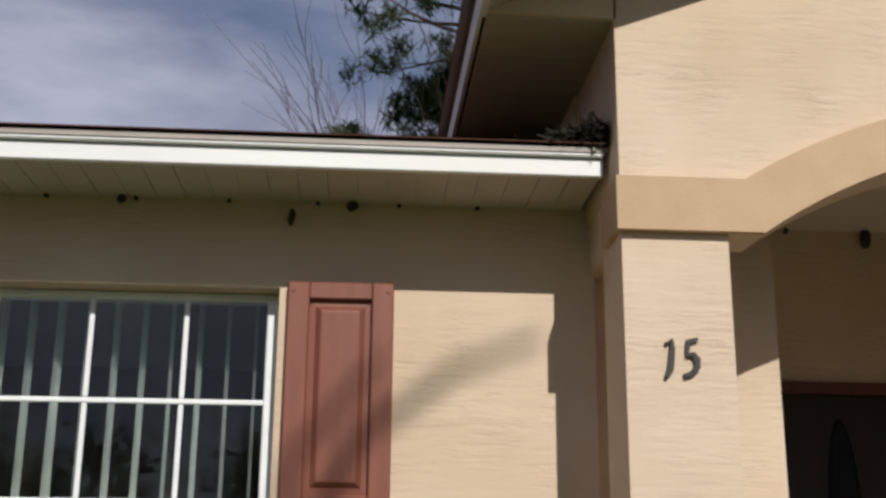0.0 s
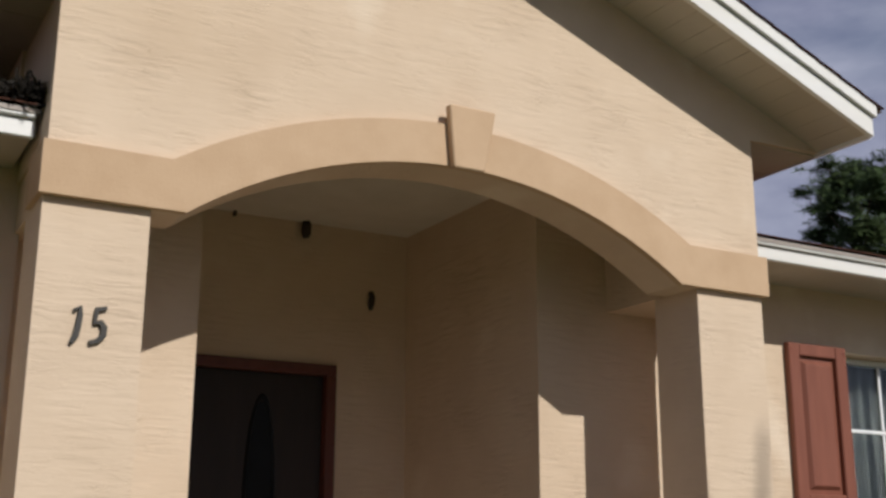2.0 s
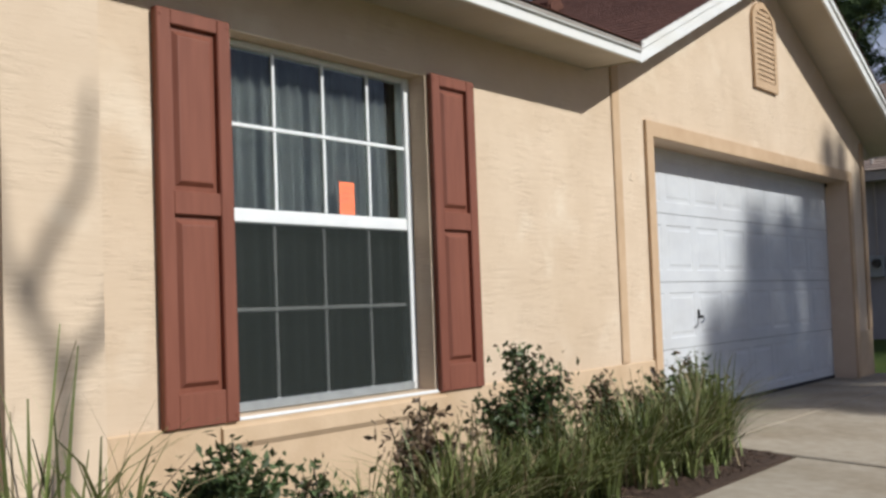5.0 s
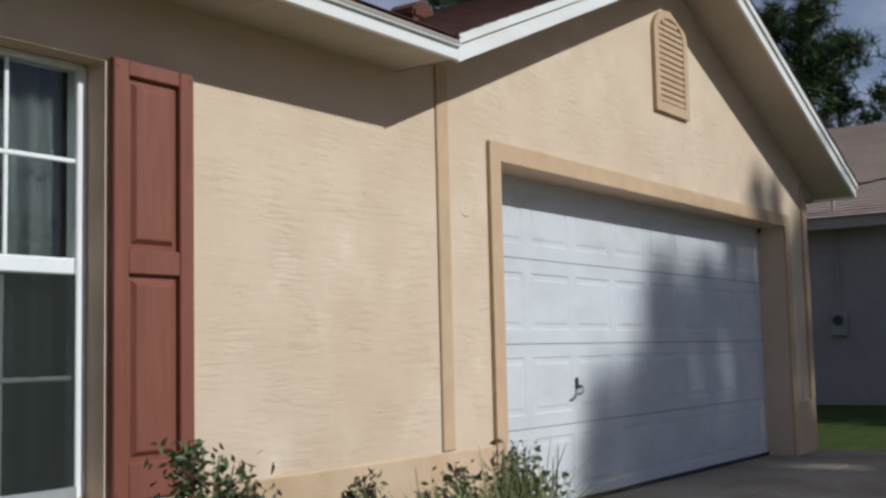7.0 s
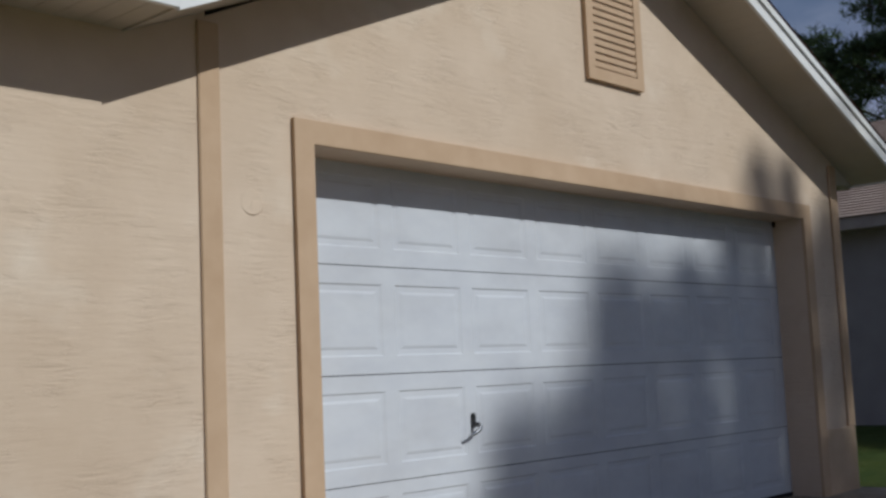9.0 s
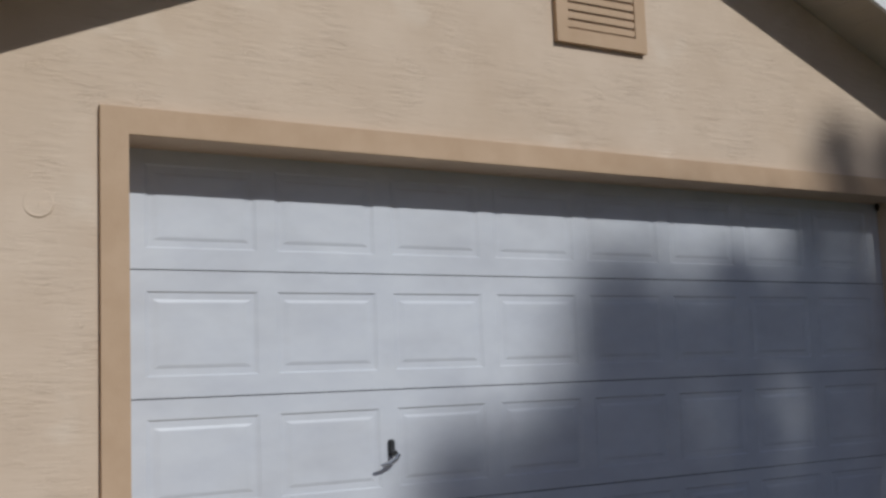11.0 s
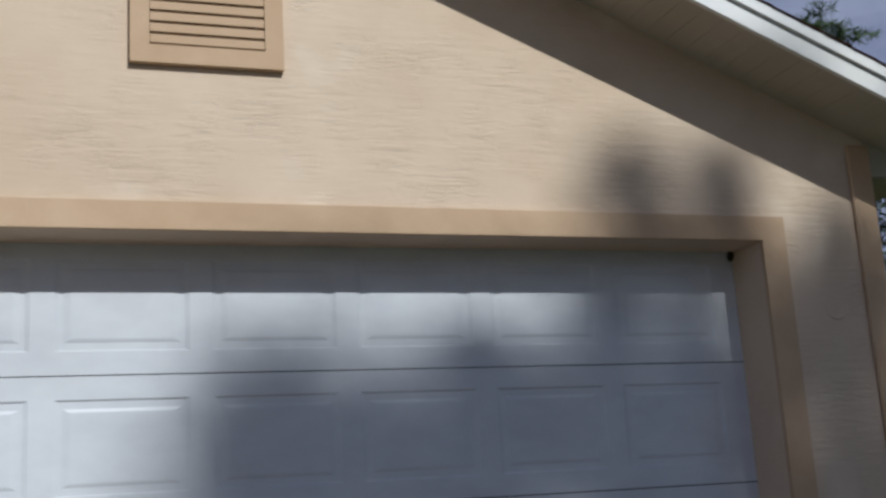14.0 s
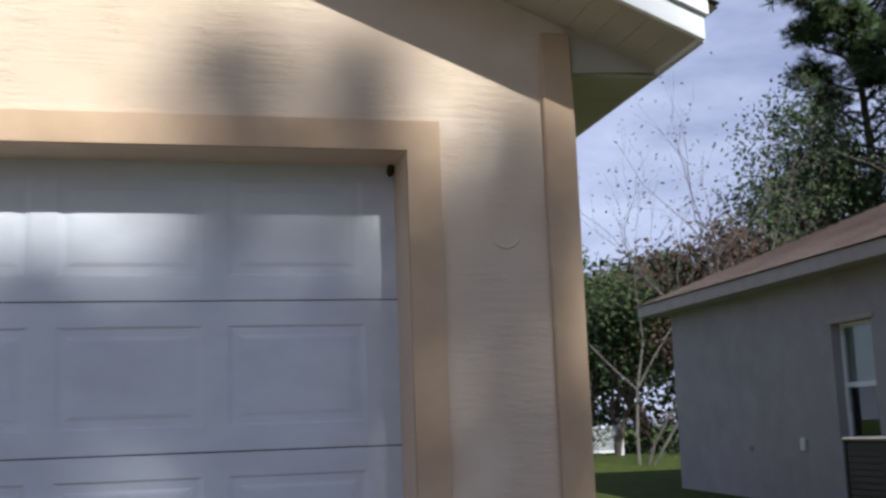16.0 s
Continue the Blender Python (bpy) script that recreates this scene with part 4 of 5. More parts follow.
# ---- entry door ----
ent = thing("door_1", "dark brown entry door with an oval glass light, closed", "door", kind="structure")
ex0, ex1, ez = ED
for nm, b in (("frame_left", (ex0 + 0.001, ex0 + 0.055, 0.0, ez - 0.056)), ("frame_right", (ex1 - 0.055, ex1 - 0.001, 0.0, ez - 0.056)), ("frame_head", (ex0 + 0.001, ex1 - 0.001, ez - 0.055, ez - 0.001))):
    part(nm, boxbm(b[0], b[1], BACK - 0.022, BACK + 0.12, b[2], b[3], bevel=0.004), M_DOORFRAME, ent, "red-brown door frame")
leaf = part("door_leaf", boxbm(ex0 + 0.056, ex1 - 0.056, BACK + 0.03, BACK + 0.075, 0.01, ez - 0.057, bevel=0.003), M_DOOR, ent)
ocx = 2.235
bm = bmesh.new()
rings = []
for rx, rz, y in ((0.085, 0.52, BACK + 0.029), (0.080, 0.51, BACK + 0.022), (0.068, 0.49, BACK + 0.023), (0.062, 0.48, BACK + 0.0295)):
    rings.append([bm.verts.new((ocx + rx * math.cos(math.tau * k / 32), y, 1.42 + rz * math.sin(math.tau * k / 32))) for k in range(32)])
for r0, r1 in zip(rings, rings[1:]):
    for k in range(32):
        bm.faces.new([r0[k], r0[(k + 1) % 32], r1[(k + 1) % 32], r1[k]])
bmesh.ops.recalc_face_normals(bm, faces=bm.faces)
part("oval_frame", bm, M_DARKGLASS, leaf)
bm = bmesh.new()
bm.faces.new([bm.verts.new((ocx + 0.064 * math.cos(math.tau * k / 32), BACK + 0.027, 1.42 + 0.482 * math.sin(math.tau * k / 32))) for k in range(32)])
part("oval_glass", bm, M_DARKGLASS, leaf, "dark oval glass")
part("knob", tube(bmesh.new(), [(ex0 + 0.11, BACK + 0.03, 0.95), (ex0 + 0.11, BACK - 0.005, 0.95), (ex0 + 0.11, BACK - 0.02, 0.95), (ex0 + 0.11, BACK - 0.04, 0.95)], [0.012, 0.012, 0.028, 0.02], 10), M_METAL, leaf)


def nest(x, y, z, h, r, seed):
    rnd = random.Random(seed)
    bm = bmesh.new()
    tube(bm, [(x, y, z), (x + 0.004, y - 0.006, z - h * 0.3), (x - 0.002, y - 0.008, z - h * 0.7), (x, y - 0.004, z - h)], [r * 0.6, r, r * 0.95, r * 0.5], 8)
    for v in bm.verts:
        v.co += Vector((rnd.uniform(-1, 1), rnd.uniform(-1, 1), rnd.uniform(-1, 1))) * r * 0.12
    ob = part("mud_nest", bm, M_NEST)
    return tagged(ob, "small dark mud wasp nest stuck to the wall", "nest", group="mud nests")


nest(2.415, BACK - 0.03, 2.849, 0.09, 0.028, 1)
nest(2.806, BACK - 0.02, 2.515, 0.10, 0.018, 2)
nest(2.02, BACK - 0.03, 2.849, 0.03, 0.012, 5)
for i, (x, dz, h, r) in enumerate(((-0.86, 0.0, 0.025, 0.016), (-0.27, -0.03, 0.06, 0.012), (-0.06, 0.0, 0.03, 0.02))):
    nest(x, WALL - 0.02, EAVE_Z0 + 0.01 + dz, h, r, 10 + i)
nest(14.082, 4.088, 2.131, 0.045, 0.014, 21)
bell = thing("doorbell", "small doorbell with a white plate and dark button", "doorbell", at=(RX1, 5.13, 0.71))
part("plate", boxbm(RX1 - 0.012, RX1 - 0.0005, 5.085, 5.175, 0.645, 0.775, bevel=0.004), M_PLASTIC, bell)
part("button", boxbm(RX1 - 0.018, RX1 - 0.0125, 5.10, 5.155, 0.66, 0.76, bevel=0.003), M_BLACK, bell)

# dead needles between the eave and the porch, black to paint the valley's shade
rl = random.Random(77)
v, f = [], []
for _ in range(900):
    px, py = 0.76 - abs(rl.gauss(0, 0.07)), 3.43 + abs(rl.gauss(0, 0.08))
    pz = 2.575 + (py - 3.415) * 0.36 + rl.uniform(0, 0.07) * max(0.0, 1 - (0.76 - px) / 0.2)
    d = Vector((rl.uniform(-1, 1), rl.uniform(-1, 1), rl.uniform(-0.35, 0.35))).normalized() * rl.uniform(0.03, 0.08)
    w = d.orthogonal().normalized() * 0.004
    i = len(v)
    v += [Vector((px, py, pz)) - w, Vector((px, py, pz)) + w, Vector((px, py, pz)) + d + w, Vector((px, py, pz)) + d - w]
    f.append((i, i + 1, i + 2, i + 3))
tagged(pydata("leaf_litter", v, f, M_BLACK), "small heap of dead pine needles, blackened to carry the roof valley's shade", "leaf litter", kind="stuff")

# roof turtle vent on the garage slope
rv = thing("roof_vent", "dark brown low roof vent on the shingles", "roof vent", at=(10.5, 5.5, 3.58))
bm = bmesh.new()
rz = 3.60
box(bm, 10.36, 10.66, 5.36, 5.64, rz - 0.16, rz - 0.02)
part("flange", bm, M_SHINGLE, rv)
bm = bmesh.new()
prism(bm, [(10.38, rz - 0.02), (10.64, rz - 0.02), (10.65, rz + 0.08), (10.58, rz + 0.14), (10.46, rz + 0.13), (10.37, rz + 0.05)], 5.36, 5.64)
bmesh.ops.bevel(bm, geom=list(bm.edges), offset=0.02, segments=2, affect="EDGES")
part("hood", bm, M_SHINGLE, rv)


# ---- plants ----
def leaf_cloud(verts, faces, rnd, place, n, size, spread, flat=0.0):
    """Scatters n small pointed leaves round a place."""
    for _ in range(n):
        d = Vector((rnd.gauss(0, 1), rnd.gauss(0, 1), rnd.gauss(0, 1)))
        p = Vector(place) + Vector((d.x * spread[0], d.y * spread[1], d.z * spread[2])) * 0.55
        a = Vector((rnd.uniform(-1, 1), rnd.uniform(-1, 1), rnd.uniform(-0.6, 1))).normalized()
        b = a.orthogonal().normalized()
        b = (b * math.cos(rnd.uniform(0, 6.28)) + a.cross(b) * math.sin(rnd.uniform(0, 6.28))).normalized()
        s = size * rnd.uniform(0.6, 1.3)
        i = len(verts)
        c = a.cross(b) * s * 0.08
        verts += [p - a * s * 0.5, p + b * s * 0.24 + c, p + a * s * 0.5, p - b * s * 0.24 + c]
        faces.append((i, i + 1, i + 2))
        faces.append((i, i + 2, i + 3))


def shrub(x, y, h, r, seed, red=0.0, n=700, spires=3):
    rnd = random.Random(seed)
    z = ground_z(y)
    s = thing("shrub", "small leafy shrub with upright twigs in the mulch bed", "shrub", group="bed shrubs", at=(x, y, z))
    bm = bmesh.new()
    tips = []
    for i in range(7 + spires):
        a = rnd.uniform(0, math.tau)
        up = h * rnd.uniform(0.55, 0.85) if i >= spires else h * rnd.uniform(0.9, 1.05)
        out = r * rnd.uniform(0.25, 0.9) if i >= spires else r * rnd.uniform(0, 0.35)
        p = [(x + rnd.uniform(-0.03, 0.03), y + rnd.uniform(-0.03, 0.03), z - 0.02), (x + math.cos(a) * out * 0.5, y + math.sin(a) * out * 0.5, z + up * 0.45), (x + math.cos(a) * out, y + math.sin(a) * out, z + up)]
        tube(bm, p, [0.008, 0.006, 0.003], 5)
        tips.append(p)
    part("stem_frame", bm, M_BARK, s)
    for nm, m, share in (("foliage", M_LEAF, 1 - red), ("bronze_foliage", M_LEAF_RED, red)):
        if share <= 0:
            continue
        v, f = [], []
        for p in tips:
            for k in range(6):
                u = 0.25 + 0.8 * k / 6
                q = Vector(p[1]).lerp(Vector(p[2]), (u - 0.4) / 0.6) if u > 0.4 else Vector(p[0]).lerp(Vector(p[1]), u / 0.4)
                leaf_cloud(v, f, rnd, q, int(n * share / (6 * len(tips))) + 1, 0.043, (0.085, 0.085, 0.06))
        pydata(nm, v, f, m, s)
    return s


def grass_clump(x, y, h, r, n, seed, dry=0.15, broad=1.0):
    rnd = random.Random(seed)
    z0 = ground_z(y)
    g = thing("grass_clump", "clump of arching green ornamental grass blades", "ornamental grass", group="bed grasses", at=(x, y, z0))
    for nm, m, cnt in (("tuft", M_BLADE, int(n * (1 - dry))), ("dry_tuft", M_BLADE_DRY, int(n * dry))):
        v, f = [], []
        for _ in range(cnt):
            a = rnd.uniform(0, math.tau)
            base = Vector((x + rnd.gauss(0, 0.055), y + rnd.gauss(0, 0.055), z0 - 0.01))
            hh = h * rnd.choice((rnd.uniform(0.45, 1.0), rnd.uniform(0.7, 1.22)))
            lean = r * rnd.uniform(0.15, 1.3)
            d = Vector((math.cos(a), math.sin(a), 0))
            side = Vector((-d.y, d.x, 0)) * rnd.uniform(0.005, 0.0105) * broad
            pts = []
            for k in range(5):
                u = k / 4
                pts.append((base + d * lean * u ** 1.7 + Vector((0, 0, hh * (u - 0.32 * u ** 3 * lean / r))), 1 - u * 0.85))
            i = len(v)
            for q, w in pts:
                v += [q - side * w, q + side * w]
            for k in range(4):
                f.append((i + 2 * k, i + 2 * k + 1, i + 2 * k + 3, i + 2 * k + 2))
        pydata(nm, v, f, m, g)
    return g


rp = random.Random(5)
for x, y, h, r, n, sd, dry in ((3.30, 2.98, 0.86, 0.55, 100, 21, 0.15), (3.58, 3.05, 0.72, 0.45, 90, 28, 0.2), (4.72, 2.92, 0.44, 0.46, 230, 20, 0.15), (5.1, 2.92, 0.52, 0.44, 300, 22, 0.15), (5.5, 2.95, 0.50, 0.44, 320, 23, 0.12),
                               (5.9, 2.92, 0.52, 0.44, 340, 24, 0.12), (6.35, 2.95, 0.52, 0.44, 340, 27, 0.12), (6.85, 2.95, 0.54, 0.40, 380, 25, 0.1), (7.3, 2.92, 0.56, 0.42, 400, 26, 0.12), (7.7, 2.95, 0.60, 0.44, 420, 29, 0.12), (8.02, 3.02, 0.58, 0.52, 360, 30, 0.15)):
    grass_clump(x, y, h, r, int(n * 0.72), sd, dry, 1.5 if x < 4 else 1.0)
for x, y, h, r, sd, red, n, sp in ((4.15, 3.18, 0.55, 0.32, 31, 0.0, 3600, 1), (4.62, 3.12, 0.38, 0.20, 36, 0.1, 1000, 1), (5.42, 3.28, 0.55, 0.20, 37, 0.9, 1000, 2), (6.2, 3.28, 0.80, 0.36, 32, 0.2, 3400, 2), (6.62, 3.35, 0.50, 0.24, 33, 0.3, 1000, 2),
                                   (7.3, 3.35, 0.50, 0.30, 34, 0.45, 1500, 3), (7.85, 3.3, 0.52, 0.28, 38, 0.4, 1400, 2), (8.3, 3.28, 0.56, 0.28, 35, 0.3, 1500, 3)):
    shrub(x, y, h, r, sd, red, n, sp)
v, f = [], []
for _ in range(2600):
    px, py = rp.uniform(3.85, 8.3), rp.uniform(2.70, 3.82)
    a = rp.uniform(0, math.tau)
    l, w = rp.uniform(0.02, 0.06), rp.uniform(0.006, 0.014)
    d, sdv = Vector((math.cos(a), math.sin(a), rp.uniform(-0.3, 0.3))), Vector((-math.sin(a), math.cos(a), rp.uniform(-0.4, 0.4)))
    p = Vector((px, py, (0.016 if py > 3.2 else 0.016 - (3.204 - py) * 0.105) + rp.uniform(0, 0.015)))
    i = len(v)
    v += [p - d * l / 2 - sdv * w / 2, p + d * l / 2 - sdv * w / 2, p + d * l / 2 + sdv * w / 2, p - d * l / 2 + sdv * w / 2]
    f.append((i, i + 1, i + 2, i + 3))
tagged(pydata("bark_chips", v, f, M_MULCH), "loose bark mulch chips on the planting bed", "mulch", kind="stuff")


# ---- trees ----
def limb_points(rnd, p0, d, length, n=4, droop=0.0, wob=0.12):
    pts = [Vector(p0)]
    d = Vector(d).normalized()
    for i in range(n):
        d = (d + Vector((rnd.uniform(-wob, wob), rnd.uniform(-wob, wob), rnd.uniform(-wob, wob) - droop))).normalized()
        pts.append(pts[-1] + d * length / n)
    return pts


def needle_tuft(v, f, rnd, c, r, n):
    """A brush of long needles bursting from a twig end."""
    for _ in range(n):
        d = Vector((rnd.gauss(0, 1), rnd.gauss(0, 1), rnd.gauss(0.35, 1))).normalized()
        s = d.orthogonal().normalized() * r * rnd.uniform(0.04, 0.085)
        p = c + d * r * rnd.uniform(0.0, 0.25)
        q = c + d * r * rnd.uniform(0.6, 1.1)
        i = len(v)
        v += [p - s, p + s, q + s * 0.5, q - s * 0.5]
        f.append((i, i + 1, i + 2, i + 3))


def pine(x, y, h, crown, r, seed, dens=1.0, base=-0.1, label="tall pine with a ragged dark green crown", limbs=26, tuft=0.42, cone=False, sparse=0.0, tilt=None):
    """crown: share of the height that is bare trunk; r: reach of the limbs; sparse: share of the crown whose limbs carry few needles."""
    rnd = random.Random(seed)
    t = thing("pine_tree", label, "tree", group="pines", at=(x, y, base))
    bm = bmesh.new()
    lean = (rnd.uniform(-0.03, 0.03), rnd.uniform(-0.03, 0.03)) if tilt is None else tilt
    sway = 0.15 if tilt is None else 0.0
    axis = lambda u: Vector((x + lean[0] * h * u + sway * math.sin(u * 5 + seed), y + lean[1] * h * u, base + h * u))
    tube(bm, [axis(i / 8) for i in range(9)], [0.02 * h * (1 - 0.85 * i / 8) * 0.75 + 0.015 for i in range(9)], 8)
    part("trunk", bm, M_BARK, t)
    v, f = [], []
    bm = bmesh.new()
    for i in range(limbs):
        u = crown + (1 - crown) * (i + rnd.uniform(0, 0.9)) / limbs
        a = i * 2.4 + rnd.uniform(-0.5, 0.5)
        k = (u - crown) / (1 - crown)
        thin = k < sparse
        reach = r * (0.30 + 0.75 * math.sqrt(max(0.0, 1 - (1.6 * k - 0.6) ** 2 * 0.95))) * rnd.uniform(0.55, 1.08)
        if cone:
            reach = r * min(1.0, 0.40 + 2.0 * (1 - k)) * rnd.uniform(0.8, 1.1)
        pts = limb_points(rnd, axis(u), (math.cos(a), math.sin(a), 0.0 if cone else 0.15 + 0.5 * k), reach, 4, -0.04, 0.16)
        tube(bm, pts, [0.055, 0.045, 0.034, 0.022, 0.010], 5)
        for j in (2, 3, 4):
            for _ in range(1 if thin else 2 if j < 4 else 3):
                d = Vector((rnd.gauss(0, 1), rnd.gauss(0, 1), rnd.gauss(0.5, 0.5))).normalized()
                e = pts[j] + d * r * rnd.uniform(0.10, 0.26)
                tube(bm, [pts[j], (pts[j] + e) / 2 + Vector((0, 0, 0.04)), e], [0.018, 0.012, 0.006], 3)
                for _ in range(4 if thin else 10):
                    needle_tuft(v, f, rnd, e + Vector((rnd.gauss(0, 1), rnd.gauss(0, 1), rnd.gauss(0, 0.45))) * tuft * 0.5, tuft * rnd.uniform(0.45, 0.8), int(15 * dens))
    tagged(part("limb_frame", bm, M_BARK, t), kind="stuff")
    pydata("foliage", v, f, M_NEEDLE, t)
    return t


def broadleaf(x, y, h, r, seed, mat, label, n=5200, base=-0.1, size=0.20, low=0.25, bare=0.0):
    rnd = random.Random(seed)
    t = thing("tree", label, "tree", group="background trees", at=(x, y, base))
    bm = bmesh.new()
    ends = []
    fan = 0.5 if bare == 1.0 else 0.8

    def grow(p, d, length, rad, depth):
        pts = limb_points(rnd, p, d, length, 3, 0.0, 0.22)
        tube(bm, pts, [rad, rad * 0.85, rad * 0.7, rad * 0.55], 5 if depth < 2 else 3)
        if depth >= 4 or rad < 0.004:
            ends.append(pts[-1])
            return
        for _ in range(rnd.choice((2, 3))):
            q = pts[rnd.choice((2, 3))]
            nd = (Vector(pts[-1]) - pts[0]).normalized() + Vector((rnd.uniform(-fan, fan), rnd.uniform(-fan, fan), rnd.uniform(-0.15, 0.6)))
            grow(q, nd, length * rnd.uniform(0.6, 0.82), rad * 0.55, depth + 1)
        if depth >= 2:
            ends.append(pts[-1])
    thick = (0.012 * h + 0.03) * (0.42 if bare == 1.0 else 0.26 if bare > 0.8 else 1.0)
    sway = 0.14 if bare == 1.0 else 0.35
    for i in range(3):
        grow((x, y, base), (rnd.uniform(-sway, sway), rnd.uniform(-sway, sway), 1), h * 0.36, thick, 0)
    tagged(part("branch_frame", bm, M_BARK_GREY if 0.8 < bare < 1 else M_BARK, t), kind="stuff")
    if bare < 1:
        v, f = [], []
        per = max(2, int(n * (1 - bare) / (len(ends) + 40)))
        for e in ends:
            leaf_cloud(v, f, rnd, e, per, size, (r * 0.24, r * 0.24, r * 0.20))
        for _ in range(40 if bare == 0 else 6):
            a, k = rnd.uniform(0, math.tau), rnd.uniform(0.1, 1)
            e = Vector((x + r * math.cos(a) * k ** 0.5, y + r * math.sin(a) * k ** 0.5, base + h * rnd.uniform(low, 0.85)))
            leaf_cloud(v, f, rnd, e, per * 2, size, (r * 0.26, r * 0.26, h * 0.08))
        pydata("foliage", v, f, mat, t)
    return t


# behind the house
pine(2.3, 24.0, 18.2, 0.69, 5.2, 41, label="tall pine with spreading ragged limbs behind the roof", limbs=44)
pine(1.9, 30.0, 14.3, 0.62, 2.0, 42, dens=1.1, limbs=24)
pine(-0.8, 31.0, 13.5, 0.6, 1.2, 40, limbs=12)
broadleaf(1.7, 24.5, 14.2, 2.4, 43, M_OAKLEAF, "bare winter tree with thin branches behind the roof", bare=1.0)
broadleaf(2.9, 25.5, 14.8, 2.4, 47, M_OAKLEAF, "bare winter tree with thin branches behind the roof", bare=1.0)
pine(31.1, 25.3, 13.1, 0.42, 2.5, 44, dens=1.9, tuft=0.46, label="rounded dark green pine beyond the roofs", limbs=42, sparse=0.45)
pine(32.8, 18.9, 12.7, 0.46, 2.6, 45, dens=1.7, tuft=0.44, label="tall dark pine behind the garage roof", limbs=48, sparse=0.3)
pine(36.5, 18.6, 10.6, 0.5, 2.0, 46)
broadleaf(32.9, 23.1, 11.0, 2.4, 48, M_OAKLEAF, "half-bare tree behind the roof", n=1600, bare=0.5, size=0.18)
# to the side, behind the neighbour
pine(32.5, 9.3, 9.0, 0.30, 2.3, 51, dens=1.3, limbs=30, sparse=0.5)
pine(35.5, 13.5, 9.0, 0.30, 2.3, 52, dens=1.3, limbs=28, sparse=0.5)
pine(34.5, 5.5, 10.4, 0.28, 2.6, 58, dens=1.2, limbs=32, sparse=0.5)
pine(30.2, 26.6, 7.6, 0.30, 2.0, 54, limbs=26)
broadleaf(29.3, 25.3, 10.2, 2.4, 64, M_OAKLEAF, "tall leafy tree with gaps at the back of the lawn", n=16000, low=0.45, size=0.13)
broadleaf(22.8, 23.6, 4.9, 1.9, 55, M_OAKLEAF, "dense dark green tree at the back of the lawn", n=18000, low=0.05, size=0.13)
broadleaf(25.2, 23.6, 5.8, 2.1, 56, M_RUSTLEAF, "dense rust-brown tree at the back of the lawn", n=18000, low=0.05, size=0.13)
broadleaf(21.0, 26.6, 5.2, 2.2, 57, M_OAKLEAF, "dense dark green tree at the back of the lawn", n=13000, low=0.02, size=0.2)
broadleaf(21.9, 20.2, 8.0, 2.0, 59, M_RUSTLEAF, "slender nearly bare tree behind the lawn", n=200, bare=0.93, size=0.08)
broadleaf(26.5, 30.0, 6.0, 4.0, 60, M_OAKLEAF, "dense dark green tree at the back of the lawn", n=12000, low=0.02, size=0.25)
# across the lawn, throwing the shade on the garage
for x, h, r, sd, n, tf, dn in ((18.30, 21.05, 1.00, 61, 27, 0.42, 0.30), (17.65, 21.0, 0.30, 71, 26, 0.36, 0.45), (17.20, 20.25, 0.85, 66, 30, 0.40, 0.48), (19.25, 20.95, 0.40, 68, 19, 0.36, 0.34), (19.08, 21.85, 0.14, 62, 34, 0.18, 0.5),
                               (19.54, 21.75, 0.16, 63, 34, 0.19, 0.5), (18.45, 21.25, 0.20, 69, 34, 0.20, 0.4), (20.08, 21.4, 0.30, 70, 30, 0.32, 0.42), (16.40, 20.2, 0.25, 72, 30, 0.26, 0.45), (25.2, 20.6, 1.9, 67, 44, 0.45, 0.8)):
    pine(x, -21.5, h, 0.63, r, sd, dens=dn, base=-0.75, limbs=n, label="tall pine across the lawn that shades the garage", cone=True, tuft=tf, tilt=(0, 0))


def sapling(x, y, label, forks):
    """A slim bare lawn tree: its stem and forking limbs, by height."""
    t = thing("bare_sapling", label, "tree", at=(x, y, ground_z(y)))
    bm = bmesh.new()
    g0 = ground_z(y) - 0.1
    tube(bm, [(x, y, g0), (x + 0.04, y, 3.0), (x - 0.05, y, 5.6), (x + 0.20, y, 7.8)], [0.10, 0.075, 0.052, 0.038], 8)
    part("stem", bm, M_BARK, t)
    for pts in forks:
        bm = bmesh.new()
        n = len(pts)
        tube(bm, [(x + a, y + b, c) for a, b, c in pts], [0.036 - 0.018 * i / (n - 1) for i in range(n)], 6)
        part("limb", bm, M_BARK, t)
    return t


sapling(5.56, -6.4, "slim bare tree standing in the front lawn", [
    [(0.20, 0, 7.75), (0.15, 0.02, 7.93), (0.06, 0.0, 8.09), (-0.03, 0.03, 8.22), (-0.07, 0.05, 8.5), (-0.22, 0.0, 8.8)],
    [(0.07, 0.03, 8.07), (0.11, 0.05, 8.20), (0.26, 0.1, 8.40), (0.29, 0.1, 8.7)],
    [(0.17, 0, 7.85), (0.40, -0.1, 8.1), (0.44, -0.15, 8.3)]])
sapling(2.0, -6.6, "slim bare tree standing in the front lawn", [
    [(0.20, 0, 7.75), (0.0, 0.02, 8.6), (0.06, 0.0, 9.2), (0.33, 0.05, 9.5)],
    [(0.0, 0, 8.7), (0.28, 0.0, 9.28), (0.6, 0.0, 9.53), (0.9, 0.0, 9.65)]])
structure("road", boxbm(-80, 80, -30, -23, -0.9, -0.735), M_ASPHALT, "dark asphalt street beyond the front lawn", "road")
for i in range(9):
    broadleaf(-26 + i * 7.5 + 2 * math.sin(i * 3.0), -38 + 3 * math.cos(i * 2.0), 9 + 2 * math.sin(i * 1.7), 4.0, 80 + i, M_OAKLEAF, "dense tree across the street", n=1800, size=0.45, low=0.05, base=-0.75)

